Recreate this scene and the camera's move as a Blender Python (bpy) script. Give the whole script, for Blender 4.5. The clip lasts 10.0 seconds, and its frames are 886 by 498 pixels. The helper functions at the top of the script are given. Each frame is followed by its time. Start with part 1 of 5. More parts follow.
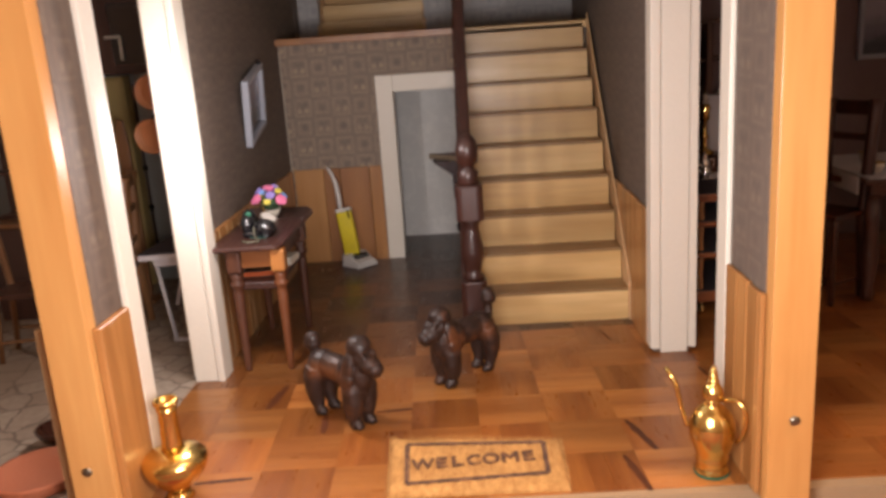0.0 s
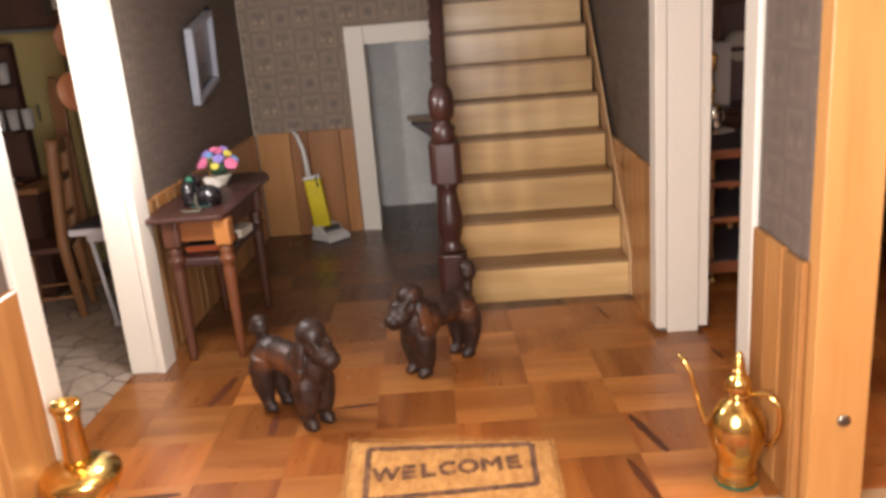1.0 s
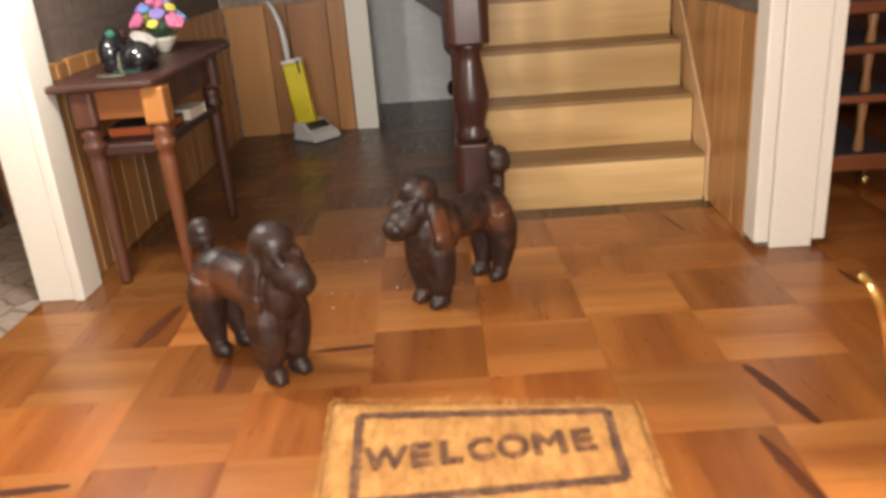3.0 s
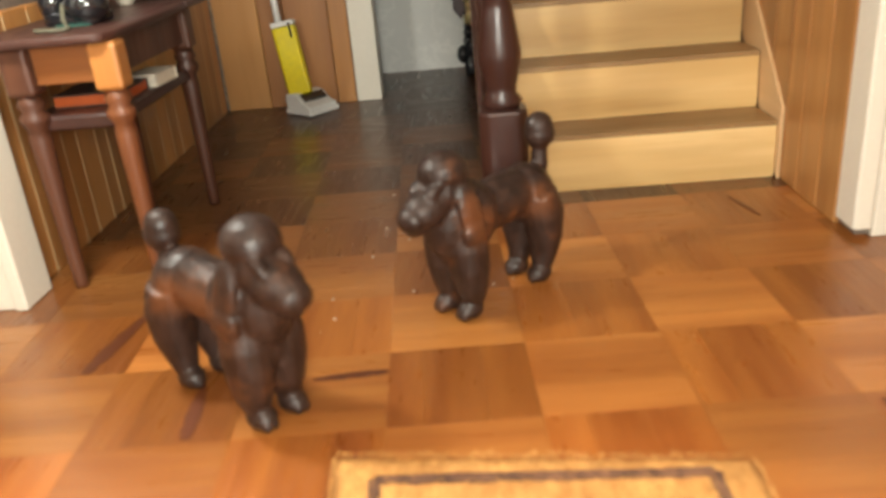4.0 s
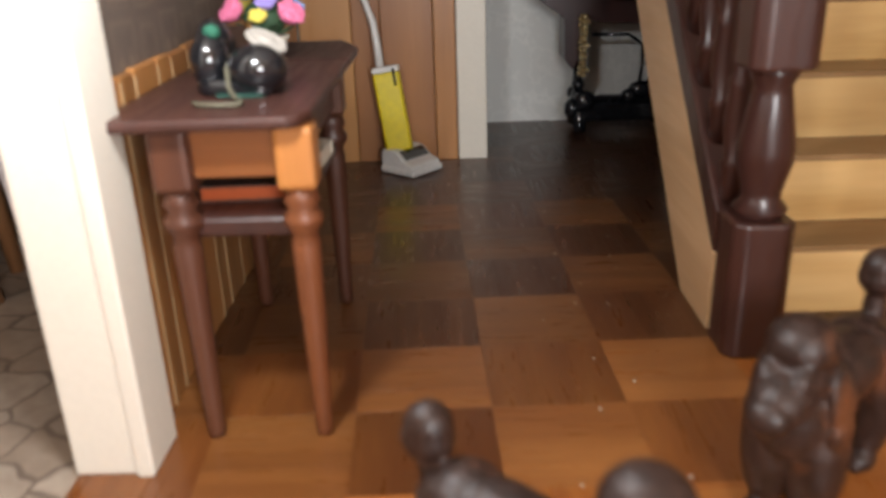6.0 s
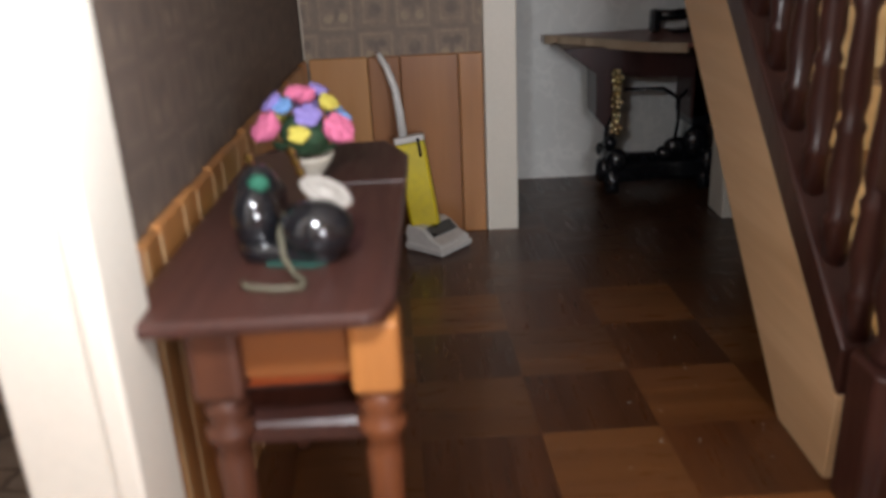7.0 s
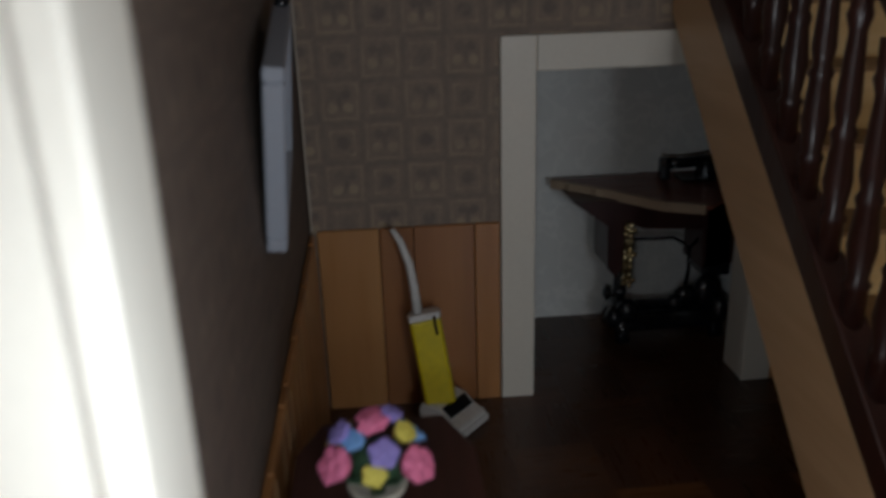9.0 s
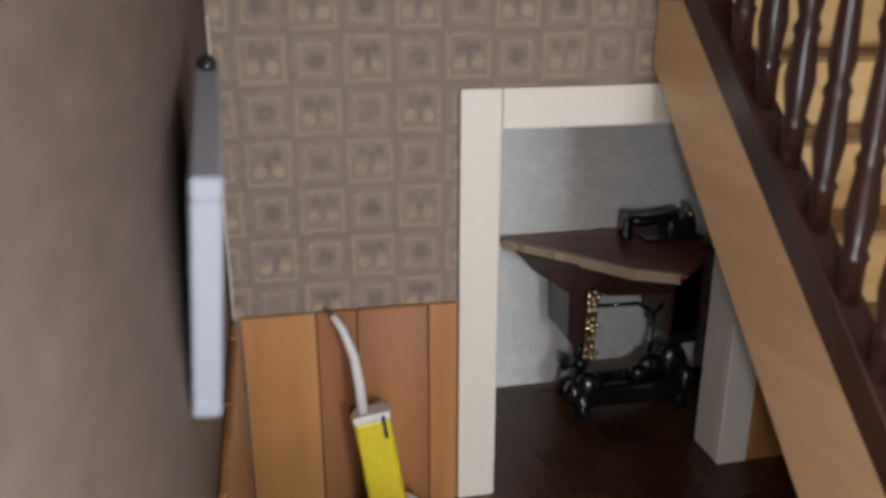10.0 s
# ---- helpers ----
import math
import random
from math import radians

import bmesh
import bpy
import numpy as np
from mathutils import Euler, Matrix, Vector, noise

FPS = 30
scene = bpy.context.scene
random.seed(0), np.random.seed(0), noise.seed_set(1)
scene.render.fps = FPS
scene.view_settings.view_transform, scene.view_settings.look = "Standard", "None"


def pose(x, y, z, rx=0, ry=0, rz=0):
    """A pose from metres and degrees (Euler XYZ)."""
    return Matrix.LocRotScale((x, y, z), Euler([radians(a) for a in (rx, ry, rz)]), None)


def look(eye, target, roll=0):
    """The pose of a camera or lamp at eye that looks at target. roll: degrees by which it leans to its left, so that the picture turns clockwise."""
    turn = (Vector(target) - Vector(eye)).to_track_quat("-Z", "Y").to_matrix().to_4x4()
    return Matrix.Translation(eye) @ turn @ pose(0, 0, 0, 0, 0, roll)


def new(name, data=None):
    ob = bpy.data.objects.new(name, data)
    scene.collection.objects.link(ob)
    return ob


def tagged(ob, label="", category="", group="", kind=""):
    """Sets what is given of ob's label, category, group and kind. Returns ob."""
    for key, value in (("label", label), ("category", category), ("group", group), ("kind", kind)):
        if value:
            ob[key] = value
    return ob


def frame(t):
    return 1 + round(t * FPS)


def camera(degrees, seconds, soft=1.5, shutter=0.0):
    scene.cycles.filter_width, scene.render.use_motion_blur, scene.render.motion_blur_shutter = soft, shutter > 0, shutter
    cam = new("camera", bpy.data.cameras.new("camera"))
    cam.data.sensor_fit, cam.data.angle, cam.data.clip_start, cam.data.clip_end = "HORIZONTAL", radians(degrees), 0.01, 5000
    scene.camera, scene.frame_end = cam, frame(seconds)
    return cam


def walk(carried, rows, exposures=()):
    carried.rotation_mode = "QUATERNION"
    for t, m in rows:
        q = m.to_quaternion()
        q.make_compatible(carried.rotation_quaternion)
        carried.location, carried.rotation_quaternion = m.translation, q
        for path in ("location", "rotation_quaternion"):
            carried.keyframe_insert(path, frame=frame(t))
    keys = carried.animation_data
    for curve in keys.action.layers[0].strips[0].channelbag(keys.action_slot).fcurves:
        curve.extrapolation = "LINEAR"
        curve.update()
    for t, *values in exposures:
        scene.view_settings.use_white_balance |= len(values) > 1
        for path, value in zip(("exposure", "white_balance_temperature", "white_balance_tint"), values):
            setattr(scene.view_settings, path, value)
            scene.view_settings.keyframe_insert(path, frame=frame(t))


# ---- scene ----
# A doll's house hall. All sizes below are written as if the house were full size; S brings them to its true size, one to twelve.
S = 1 / 12
cam = camera(57.8, 10.0, soft=3.3, shutter=0.5)
# a small fixed-focus lens: what stands close to it is blurred
cam.data.dof.use_dof, cam.data.dof.focus_distance, cam.data.dof.aperture_fstop = True, 0.4, 18.0
PATH = [
    (0, (0.085, -0.321, 2.195), (-0.011, 1.613, 1.697), -3.9),
    (0.5, (0.124, 0.055, 2.106), (0.026, 1.986, 1.594), -4.0),
    (1, (0.175, 0.414, 1.95), (0.091, 2.332, 1.391), -4.6),
    (1.5, (0.14, 0.777, 1.799), (0.056, 2.676, 1.177), -5.2),
    (2, (0.032, 0.999, 1.664), (-0.06, 2.89, 1.018), -5.0),
    (2.5, (0.014, 1.272, 1.52), (-0.075, 3.149, 0.834), -4.2),
    (4, (-0.116, 2.269, 1.213), (-0.206, 4.109, 0.433), -5.1),
    (4.5, (-0.304, 2.462, 1.143), (-0.396, 4.3, 0.361), -4.5),
    (5, (-0.426, 2.623, 1.207), (-0.501, 4.47, 0.443), -3.5),
    (5.5, (-0.711, 2.794, 1.266), (-0.766, 4.649, 0.52), -2.3),
    (7, (-1.195, 3.605, 1.559), (-1.181, 5.472, 0.841), -2.7),
    (7.5, (-1.338, 3.69, 1.785), (-1.295, 5.565, 1.091), -2.8),
    (8, (-1.464, 3.796, 1.996), (-1.398, 5.682, 1.335), -2.4),
    (8.5, (-1.532, 3.893, 2.043), (-1.479, 5.779, 1.379), -1.7),
    (9, (-1.498, 4.105, 2.222), (-1.35, 5.986, 1.559), -1.8),
    (9.5, (-1.6, 4.354, 2.293), (-1.323, 6.235, 1.67), -0.8),
    (10, (-1.628, 4.791, 2.33), (-1.239, 6.645, 1.689), 0.0),
]
EXPOSURES = [(0.0, -0.1, 6500, 20.0), (1.0, 0.05, 6300, 16.0), (2.5, 0.1, 6250, 13.0), (4.0, 0.58, 6550, 2.0), (5.0, 0.53, 6600, 5.0), (5.5, 0.45, 6250, 8.0),
             (7.0, -0.1, 5750, 11.0), (7.5, -0.4, 5600, 9.0), (8.0, -0.95, 5500, 7.0), (8.5, -1.6, 5350, 6.0), (9.0, -1.65, 5450, 6.0), (9.5, -1.0, 5400, 8.0), (10.0, 0.6, 5650, 10.0)]
walk(cam, [(t, look(Vector(eye) * S, Vector(target) * S, roll)) for t, eye, target, roll in PATH], EXPOSURES)

# ---- world and lamps ----
world = bpy.data.worlds.new("room_air")
world.use_nodes = True
world.node_tree.nodes["Background"].inputs[0].default_value = (1.0, 0.82, 0.66, 1)
world.node_tree.nodes["Background"].inputs[1].default_value = 0.03
scene.world = world


def lamp(name, place, watts, colour, radius):
    data = bpy.data.lights.new(name, "POINT")
    data.energy, data.color, data.shadow_soft_size = watts, colour, radius * S
    ob = new(name, data)
    ob.location = Vector(place) * S
    return ob


# the surrounding room's lamp, and two fixed stand-ins for the viewer's moving light
lamp("ceiling_lamp", (6.5, -0.7, 17.0), 37.0, (1.0, 0.7, 0.47), 0.8)
lamp("torch_stand_in", (0.04, 1.05, 1.6), 3.4, (1.0, 0.96, 0.9), 0.5)
# second stand-in, added to brighten the inner hall
lamp("torch_stand_in_inside", (-1.46, 4.4, 1.74), 0.54, (1.0, 0.96, 0.9), 0.1)


# ---- materials ----
def material(name):
    m = bpy.data.materials.new(name)
    m.use_nodes = True
    nt = m.node_tree
    nt.nodes.clear()
    out = nt.nodes.new("ShaderNodeOutputMaterial")
    b = nt.nodes.new("ShaderNodeBsdfPrincipled")
    nt.links.new(b.outputs[0], out.inputs[0])
    return m, nt, b


def node(nt, kind, **kw):
    n = nt.nodes.new("ShaderNode" + kind)
    for k, v in kw.items():
        if k == "operation":
            n.operation = v
        elif k == "blend":
            n.data_type, n.blend_type = "RGBA", v
        elif k == "feature":
            n.feature = v
        elif k == "distance":
            n.distance = v
        elif k == "wave":
            n.wave_type = v
        elif k == "bands":
            n.bands_direction = v
    return n


def put(nt, socket, value):
    if hasattr(value, "is_linked"):
        nt.links.new(value, socket)
    elif isinstance(value, tuple) and len(value) == 3 and socket.type == "RGBA":
        socket.default_value = (*value, 1)
    elif isinstance(value, (int, float)) and socket.type == "RGBA":
        socket.default_value = (value, value, value, 1)
    else:
        socket.default_value = value


def math_(nt, op, a, b=0.0, c=0.0):
    n = node(nt, "Math", operation=op)
    put(nt, n.inputs[0], a)
    put(nt, n.inputs[1], b)
    put(nt, n.inputs[2], c)
    return n.outputs[0]


def mix(nt, f, a, b, blend="MIX"):
    n = node(nt, "Mix", blend=blend)
    put(nt, n.inputs[0], f)
    put(nt, n.inputs[6], a)
    put(nt, n.inputs[7], b)
    return n.outputs[2]


def span(nt, v, a, b, c=0.0, d=1.0):
    n = node(nt, "MapRange")
    n.interpolation_type = "SMOOTHSTEP"
    for i, x in enumerate((v, a, b, c, d)):
        put(nt, n.inputs[i], x)
    return n.outputs[0]


def coords(nt, stretch=(1, 1, 1), shuffle=True, turn=(0, 0, 0)):
    """Object coordinates in full-size metres, shifted at random from object to object."""
    tc = node(nt, "TexCoord")
    mp = node(nt, "Mapping")
    mp.inputs[3].default_value = tuple(s / S for s in stretch)
    mp.inputs[2].default_value = tuple(radians(a) for a in turn)
    nt.links.new(tc.outputs["Object"], mp.inputs[0])
    if shuffle:
        info = node(nt, "ObjectInfo")
        put(nt, mp.inputs[1], math_(nt, "MULTIPLY", info.outputs["Random"], 37.0))
    return mp.outputs[0]


def noise_(nt, vec, scale, detail=3.0, rough=0.55):
    n = node(nt, "TexNoise")
    put(nt, n.inputs["Vector"], vec)
    n.inputs["Scale"].default_value, n.inputs["Detail"].default_value, n.inputs["Roughness"].default_value = scale, detail, rough
    return n.outputs[0]


def bump(nt, b, height, strength=0.3, depth=0.003):
    n = node(nt, "Bump")
    n.inputs["Strength"].default_value, n.inputs["Distance"].default_value = strength, depth * S
    put(nt, n.inputs["Height"], height)
    nt.links.new(n.outputs[0], b.inputs["Normal"])


def wood(name, dark, mid, light, along="z", rough=0.4, coat=0.0, grain=1.0, vary=0.0, relief=0.25):
    m, nt, b = material(name)
    squash = {"x": (0.09, 1, 1), "y": (1, 0.09, 1), "z": (1, 1, 0.09)}[along]
    vec = coords(nt, tuple(s * grain for s in squash))
    big = noise_(nt, vec, 5.0, 4.0, 0.6)
    fine = noise_(nt, vec, 42.0, 3.0, 0.65)
    patch = noise_(nt, coords(nt, (0.6, 0.6, 0.6)), 3.0, 2.0)
    tone = mix(nt, span(nt, big, 0.32, 0.68), dark, light)
    tone = mix(nt, span(nt, fine, 0.3, 0.7, 0.0, 0.5), tone, mid)
    tone = mix(nt, span(nt, patch, 0.3, 0.75, 0.0, 0.4), tone, mid)
    if vary:
        info = node(nt, "ObjectInfo")
        geo = node(nt, "NewGeometry")
        lot = math_(nt, "ADD", math_(nt, "MULTIPLY", info.outputs["Random"], 0.6), math_(nt, "MULTIPLY", geo.outputs["Random Per Island"], 0.4))
        hsv = node(nt, "HueSaturation")
        put(nt, hsv.inputs["Value"], span(nt, lot, 0.05, 0.95, 1 - vary, 1 + vary))
        put(nt, hsv.inputs["Color"], tone)
        tone = hsv.outputs[0]
    put(nt, b.inputs["Base Color"], tone)
    put(nt, b.inputs["Roughness"], span(nt, fine, 0.2, 0.8, rough - 0.07, rough + 0.1))
    b.inputs["Coat Weight"].default_value, b.inputs["Coat Roughness"].default_value = coat, 0.22
    bump(nt, b, fine, relief, 0.004)
    return m


def paint(name, colour, rough=0.5, dirt=0.15, metal=0.0, coat=0.0, dirty=(0.35, 0.3, 0.22), lumps=0.15):
    m, nt, b = material(name)
    vec = coords(nt)
    stain = span(nt, noise_(nt, vec, 3.0, 5.0, 0.65), 0.45, 0.8, 0.0, dirt)
    speck = noise_(nt, vec, 60.0, 3.0)
    tone = mix(nt, stain, colour, tuple(c * d for c, d in zip(colour, dirty)) if metal else dirty)
    tone = mix(nt, span(nt, speck, 0.3, 0.7, 0.0, 0.12), tone, tuple(c * 0.7 for c in colour))
    put(nt, b.inputs["Base Color"], tone)
    put(nt, b.inputs["Roughness"], span(nt, speck, 0.2, 0.8, rough - 0.05, rough + 0.08))
    b.inputs["Metallic"].default_value, b.inputs["Coat Weight"].default_value = metal, coat
    bump(nt, b, noise_(nt, vec, 25.0, 3.0), lumps, 0.004)
    return m


def wallpaper(name, flat, pitch=0.2, base=(0.235, 0.178, 0.135), line=(0.16, 0.122, 0.098), pale=(0.3, 0.235, 0.17), strength=1.0):
    """Printed paper in squares, in turn a ring in a frame and a leafy urn; flat is the wall's axis, x or y."""
    m, nt, b = material(name)
    tc = node(nt, "TexCoord")
    sep = node(nt, "SeparateXYZ")
    nt.links.new(tc.outputs["Object"], sep.inputs[0])
    warp = noise_(nt, coords(nt, shuffle=False), 9.0, 2.0)
    wob = math_(nt, "MULTIPLY", math_(nt, "SUBTRACT", warp, 0.5), 0.12)
    u = math_(nt, "ADD", math_(nt, "MULTIPLY", sep.outputs[1 if flat == "x" else 0], 1 / (S * pitch)), math_(nt, "SUBTRACT", wob, 0.19))
    v = math_(nt, "ADD", math_(nt, "MULTIPLY", sep.outputs[2], 1 / (S * pitch)), math_(nt, "ADD", wob, 0.33))
    fu, fv = math_(nt, "FRACT", math_(nt, "ADD", u, 100.0)), math_(nt, "FRACT", math_(nt, "ADD", v, 100.0))
    cell = math_(nt, "ADD", math_(nt, "FLOOR", math_(nt, "ADD", u, 100.0)), math_(nt, "FLOOR", math_(nt, "ADD", v, 100.0)))
    odd = math_(nt, "ROUND", math_(nt, "MODULO", cell, 2.0))
    du, dv = math_(nt, "ABSOLUTE", math_(nt, "SUBTRACT", fu, 0.5)), math_(nt, "ABSOLUTE", math_(nt, "SUBTRACT", fv, 0.5))
    far = math_(nt, "MAXIMUM", du, dv)
    round_ = math_(nt, "SQRT", math_(nt, "ADD", math_(nt, "MULTIPLY", du, du), math_(nt, "MULTIPLY", dv, dv)))

    def spot(cu, cv, r0, r1):
        a, c = math_(nt, "SUBTRACT", du, cu), math_(nt, "SUBTRACT", fv, cv)
        return span(nt, math_(nt, "SQRT", math_(nt, "ADD", math_(nt, "MULTIPLY", a, a), math_(nt, "MULTIPLY", c, c))), r0, r1, 1.0, 0.0)

    def band(v, lo, hi, soft=0.035):
        return math_(nt, "MULTIPLY", span(nt, v, lo - soft, lo + soft), span(nt, v, hi - soft, hi + soft, 1.0, 0.0))

    # the one square: a dark disc in a pale frame, brightest at its corners
    corner = span(nt, round_, 0.3, 0.42, 0.45, 1.0)
    ring_pale = math_(nt, "MULTIPLY", band(far, 0.25, 0.31), corner)
    ring_dark = math_(nt, "MAXIMUM", span(nt, round_, 0.12, 0.22, 1.0, 0.0), math_(nt, "MULTIPLY", span(nt, far, 0.38, 0.46), 0.55))
    # the other: a dark urn with two drooping lobes over pale leaves, in a fine pale frame
    stem = math_(nt, "MULTIPLY", span(nt, math_(nt, "SUBTRACT", du, math_(nt, "MULTIPLY", math_(nt, "SUBTRACT", fv, 0.28), 0.22)), -0.04, 0.05, 1.0, 0.0), band(fv, 0.26, 0.72))
    urn_dark = math_(nt, "MAXIMUM", stem, math_(nt, "MAXIMUM", spot(0.15, 0.68, 0.07, 0.15), math_(nt, "MULTIPLY", span(nt, far, 0.46, 0.5), 0.5)))
    urn_pale = math_(nt, "MAXIMUM", spot(0.19, 0.36, 0.07, 0.17), math_(nt, "MULTIPLY", band(far, 0.38, 0.43), 0.8))
    worn = span(nt, noise_(nt, coords(nt, shuffle=False), 11.0, 4.0, 0.65), 0.3, 0.65, 0.25, 1.0)
    cloud = noise_(nt, coords(nt, shuffle=False), 2.2, 4.0)
    ground = mix(nt, span(nt, cloud, 0.3, 0.7, 0.1, 0.5), base, tuple(c * 0.82 for c in base))
    ground = mix(nt, span(nt, noise_(nt, coords(nt, shuffle=False), 34.0, 3.0, 0.6), 0.35, 0.7, 0.0, 0.35 * strength), ground, line)
    tone = mix(nt, math_(nt, "MULTIPLY", math_(nt, "MULTIPLY", mix(nt, odd, ring_pale, urn_pale), worn), 0.9 * strength), ground, pale)
    tone = mix(nt, math_(nt, "MULTIPLY", math_(nt, "MULTIPLY", mix(nt, odd, ring_dark, urn_dark), worn), 0.85 * strength), tone, line)
    put(nt, b.inputs["Base Color"], tone)
    b.inputs["Roughness"].default_value = 0.75
    bump(nt, b, noise_(nt, coords(nt, shuffle=False), 120.0, 2.0), 0.15, 0.003)
    return m


def plain(name, colour, rough=0.5, metal=0.0, coat=0.0):
    m, nt, b = material(name)
    vec = coords(nt)
    grain = noise_(nt, vec, 30.0, 3.0)
    put(nt, b.inputs["Base Color"], mix(nt, span(nt, grain, 0.25, 0.75, 0.0, 0.3), colour, tuple(c * 0.6 for c in colour)))
    put(nt, b.inputs["Roughness"], span(nt, grain, 0.2, 0.8, max(rough - 0.08, 0.02), rough + 0.08))
    b.inputs["Metallic"].default_value, b.inputs["Coat Weight"].default_value = metal, coat
    return m


def vinyl_stone():
    """Printed sheet of crazy paving for the side room's floor."""
    m, nt, b = material("printed_stone")
    vec = coords(nt, shuffle=False)
    warp = node(nt, "VectorMath", operation="ADD")
    put(nt, warp.inputs[0], vec)
    n = node(nt, "TexNoise")
    put(nt, n.inputs["Vector"], vec)
    n.inputs["Scale"].default_value = 5.0
    sc = node(nt, "VectorMath", operation="SCALE")
    put(nt, sc.inputs[0], n.outputs[1])
    sc.inputs["Scale"].default_value = 0.12
    put(nt, warp.inputs[1], sc.outputs[0])
    edge = node(nt, "TexVoronoi", feature="DISTANCE_TO_EDGE")
    cells = node(nt, "TexVoronoi", feature="F1")
    for v in (edge, cells):
        put(nt, v.inputs["Vector"], warp.outputs[0])
        v.inputs["Scale"].default_value = 4.3
    tone = node(nt, "SeparateColor")
    put(nt, tone.inputs[0], cells.outputs["Color"])
    base = mix(nt, tone.outputs[0], (0.3, 0.23, 0.17), (0.42, 0.35, 0.28))
    base = mix(nt, span(nt, noise_(nt, vec, 18.0, 4.0), 0.3, 0.7, 0.0, 0.5), base, (0.24, 0.18, 0.13))
    joint = span(nt, edge.outputs["Distance"], 0.015, 0.05, 1.0, 0.0)
    put(nt, b.inputs["Base Color"], mix(nt, joint, base, (0.17, 0.13, 0.1)))
    b.inputs["Roughness"].default_value = 0.45
    bump(nt, b, joint, 0.2, -0.002)
    return m


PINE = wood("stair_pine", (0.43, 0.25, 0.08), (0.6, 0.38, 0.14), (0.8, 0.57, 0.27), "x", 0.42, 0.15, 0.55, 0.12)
# treads take a darker tone than the risers
PINE_TREAD = wood("darker_tread_pine", (0.2, 0.11, 0.04), (0.27, 0.155, 0.06), (0.34, 0.2, 0.085), "x", 0.45, 0.1, 0.8, 0.08)
PINE_SLOPE = wood("stringer_pine", (0.55, 0.34, 0.165), (0.66, 0.42, 0.215), (0.76, 0.51, 0.275), "y", 0.45, 0.1, 0.8)
VARNISH = wood("orange_varnish", (0.46, 0.203, 0.055), (0.55, 0.267, 0.08), (0.62, 0.333, 0.11), "z", 0.4, 0.12, 0.7, 0.05)
DADO = wood("dado_wood", (0.24, 0.095, 0.026), (0.34, 0.15, 0.042), (0.46, 0.22, 0.07), "z", 0.38, 0.25, 0.8, 0.22)
DADO_LIGHT = wood("pale_dado_wood", (0.36, 0.17, 0.052), (0.44, 0.22, 0.072), (0.52, 0.28, 0.1), "z", 0.38, 0.25, 0.6)
DADO_BROWN = wood("brown_dado_wood", (0.2, 0.08, 0.026), (0.3, 0.13, 0.042), (0.38, 0.17, 0.056), "z", 0.38, 0.25, 0.6)
MAHOGANY = wood("dark_mahogany", (0.03, 0.0105, 0.008), (0.042, 0.015, 0.011), (0.062, 0.022, 0.015), "z", 0.36, 0.25, 1.0)
TABLE_TOP = wood("dark_table_top", (0.028, 0.011, 0.008), (0.042, 0.015, 0.011), (0.07, 0.025, 0.017), "y", 0.46, 0.15, 1.0)
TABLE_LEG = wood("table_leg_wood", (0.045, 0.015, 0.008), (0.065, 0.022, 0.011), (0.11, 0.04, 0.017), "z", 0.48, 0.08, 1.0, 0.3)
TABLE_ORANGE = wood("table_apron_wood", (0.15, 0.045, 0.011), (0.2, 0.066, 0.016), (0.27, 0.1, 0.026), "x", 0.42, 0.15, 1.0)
# lighter copy of the leg wood: light on the front right block
TABLE_BLOCK_LIT = wood("table_block_lit_wood", (0.3, 0.11, 0.024), (0.38, 0.15, 0.035), (0.45, 0.19, 0.05), "z", 0.42, 0.15, 1.0)
PARQUET_A = wood("parquet_grain_along", (0.176, 0.04664, 0.0088), (0.264, 0.08272, 0.01584), (0.352, 0.1294, 0.0264), "y", 0.32, 0.2, 1.1, 0.27, relief=0.07)
PARQUET_B = wood("parquet_grain_across", (0.2376, 0.07304, 0.01496), (0.3432, 0.1214, 0.0264), (0.44, 0.1804, 0.044), "x", 0.32, 0.2, 1.1, 0.25, relief=0.07)
# sets for the far squares: stain and light falloff both in the colour
PARQUET_DIM_A = wood("stained_dimmed_parquet_along", (0.036, 0.0132, 0.0056), (0.0528, 0.02, 0.0076), (0.0736, 0.028, 0.0104), "y", 0.3, 0.06, 1.1, 0.3, relief=0.07)
PARQUET_DIM_B = wood("stained_dimmed_parquet_across", (0.0448, 0.0176, 0.0068), (0.0664, 0.0256, 0.0096), (0.092, 0.0368, 0.0136), "x", 0.3, 0.06, 1.1, 0.3, relief=0.07)
PARQUET_MID = wood("stained_half_dimmed_parquet", (0.045, 0.01387, 0.00435), (0.066, 0.02175, 0.006225), (0.09375, 0.03225, 0.008625), "y", 0.31, 0.06, 1.1, 0.25, relief=0.07)
PARQUET_MID_B = wood("stained_half_dimmed_parquet_across", (0.08625, 0.03075, 0.008625), (0.12, 0.045, 0.01238), (0.1613, 0.0645, 0.018), "x", 0.31, 0.06, 1.1, 0.25, relief=0.07)
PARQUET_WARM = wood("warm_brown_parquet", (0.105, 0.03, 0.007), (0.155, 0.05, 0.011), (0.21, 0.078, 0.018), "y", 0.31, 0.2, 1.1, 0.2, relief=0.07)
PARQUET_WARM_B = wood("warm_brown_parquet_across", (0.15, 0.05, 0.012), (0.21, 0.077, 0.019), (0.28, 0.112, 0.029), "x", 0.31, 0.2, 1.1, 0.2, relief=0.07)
PARQUET_DARK = wood("parquet_dark_heart", (0.05, 0.012, 0.004), (0.085, 0.021, 0.006), (0.14, 0.04, 0.011), "y", 0.42, 0.0, 1.1, 0.25)


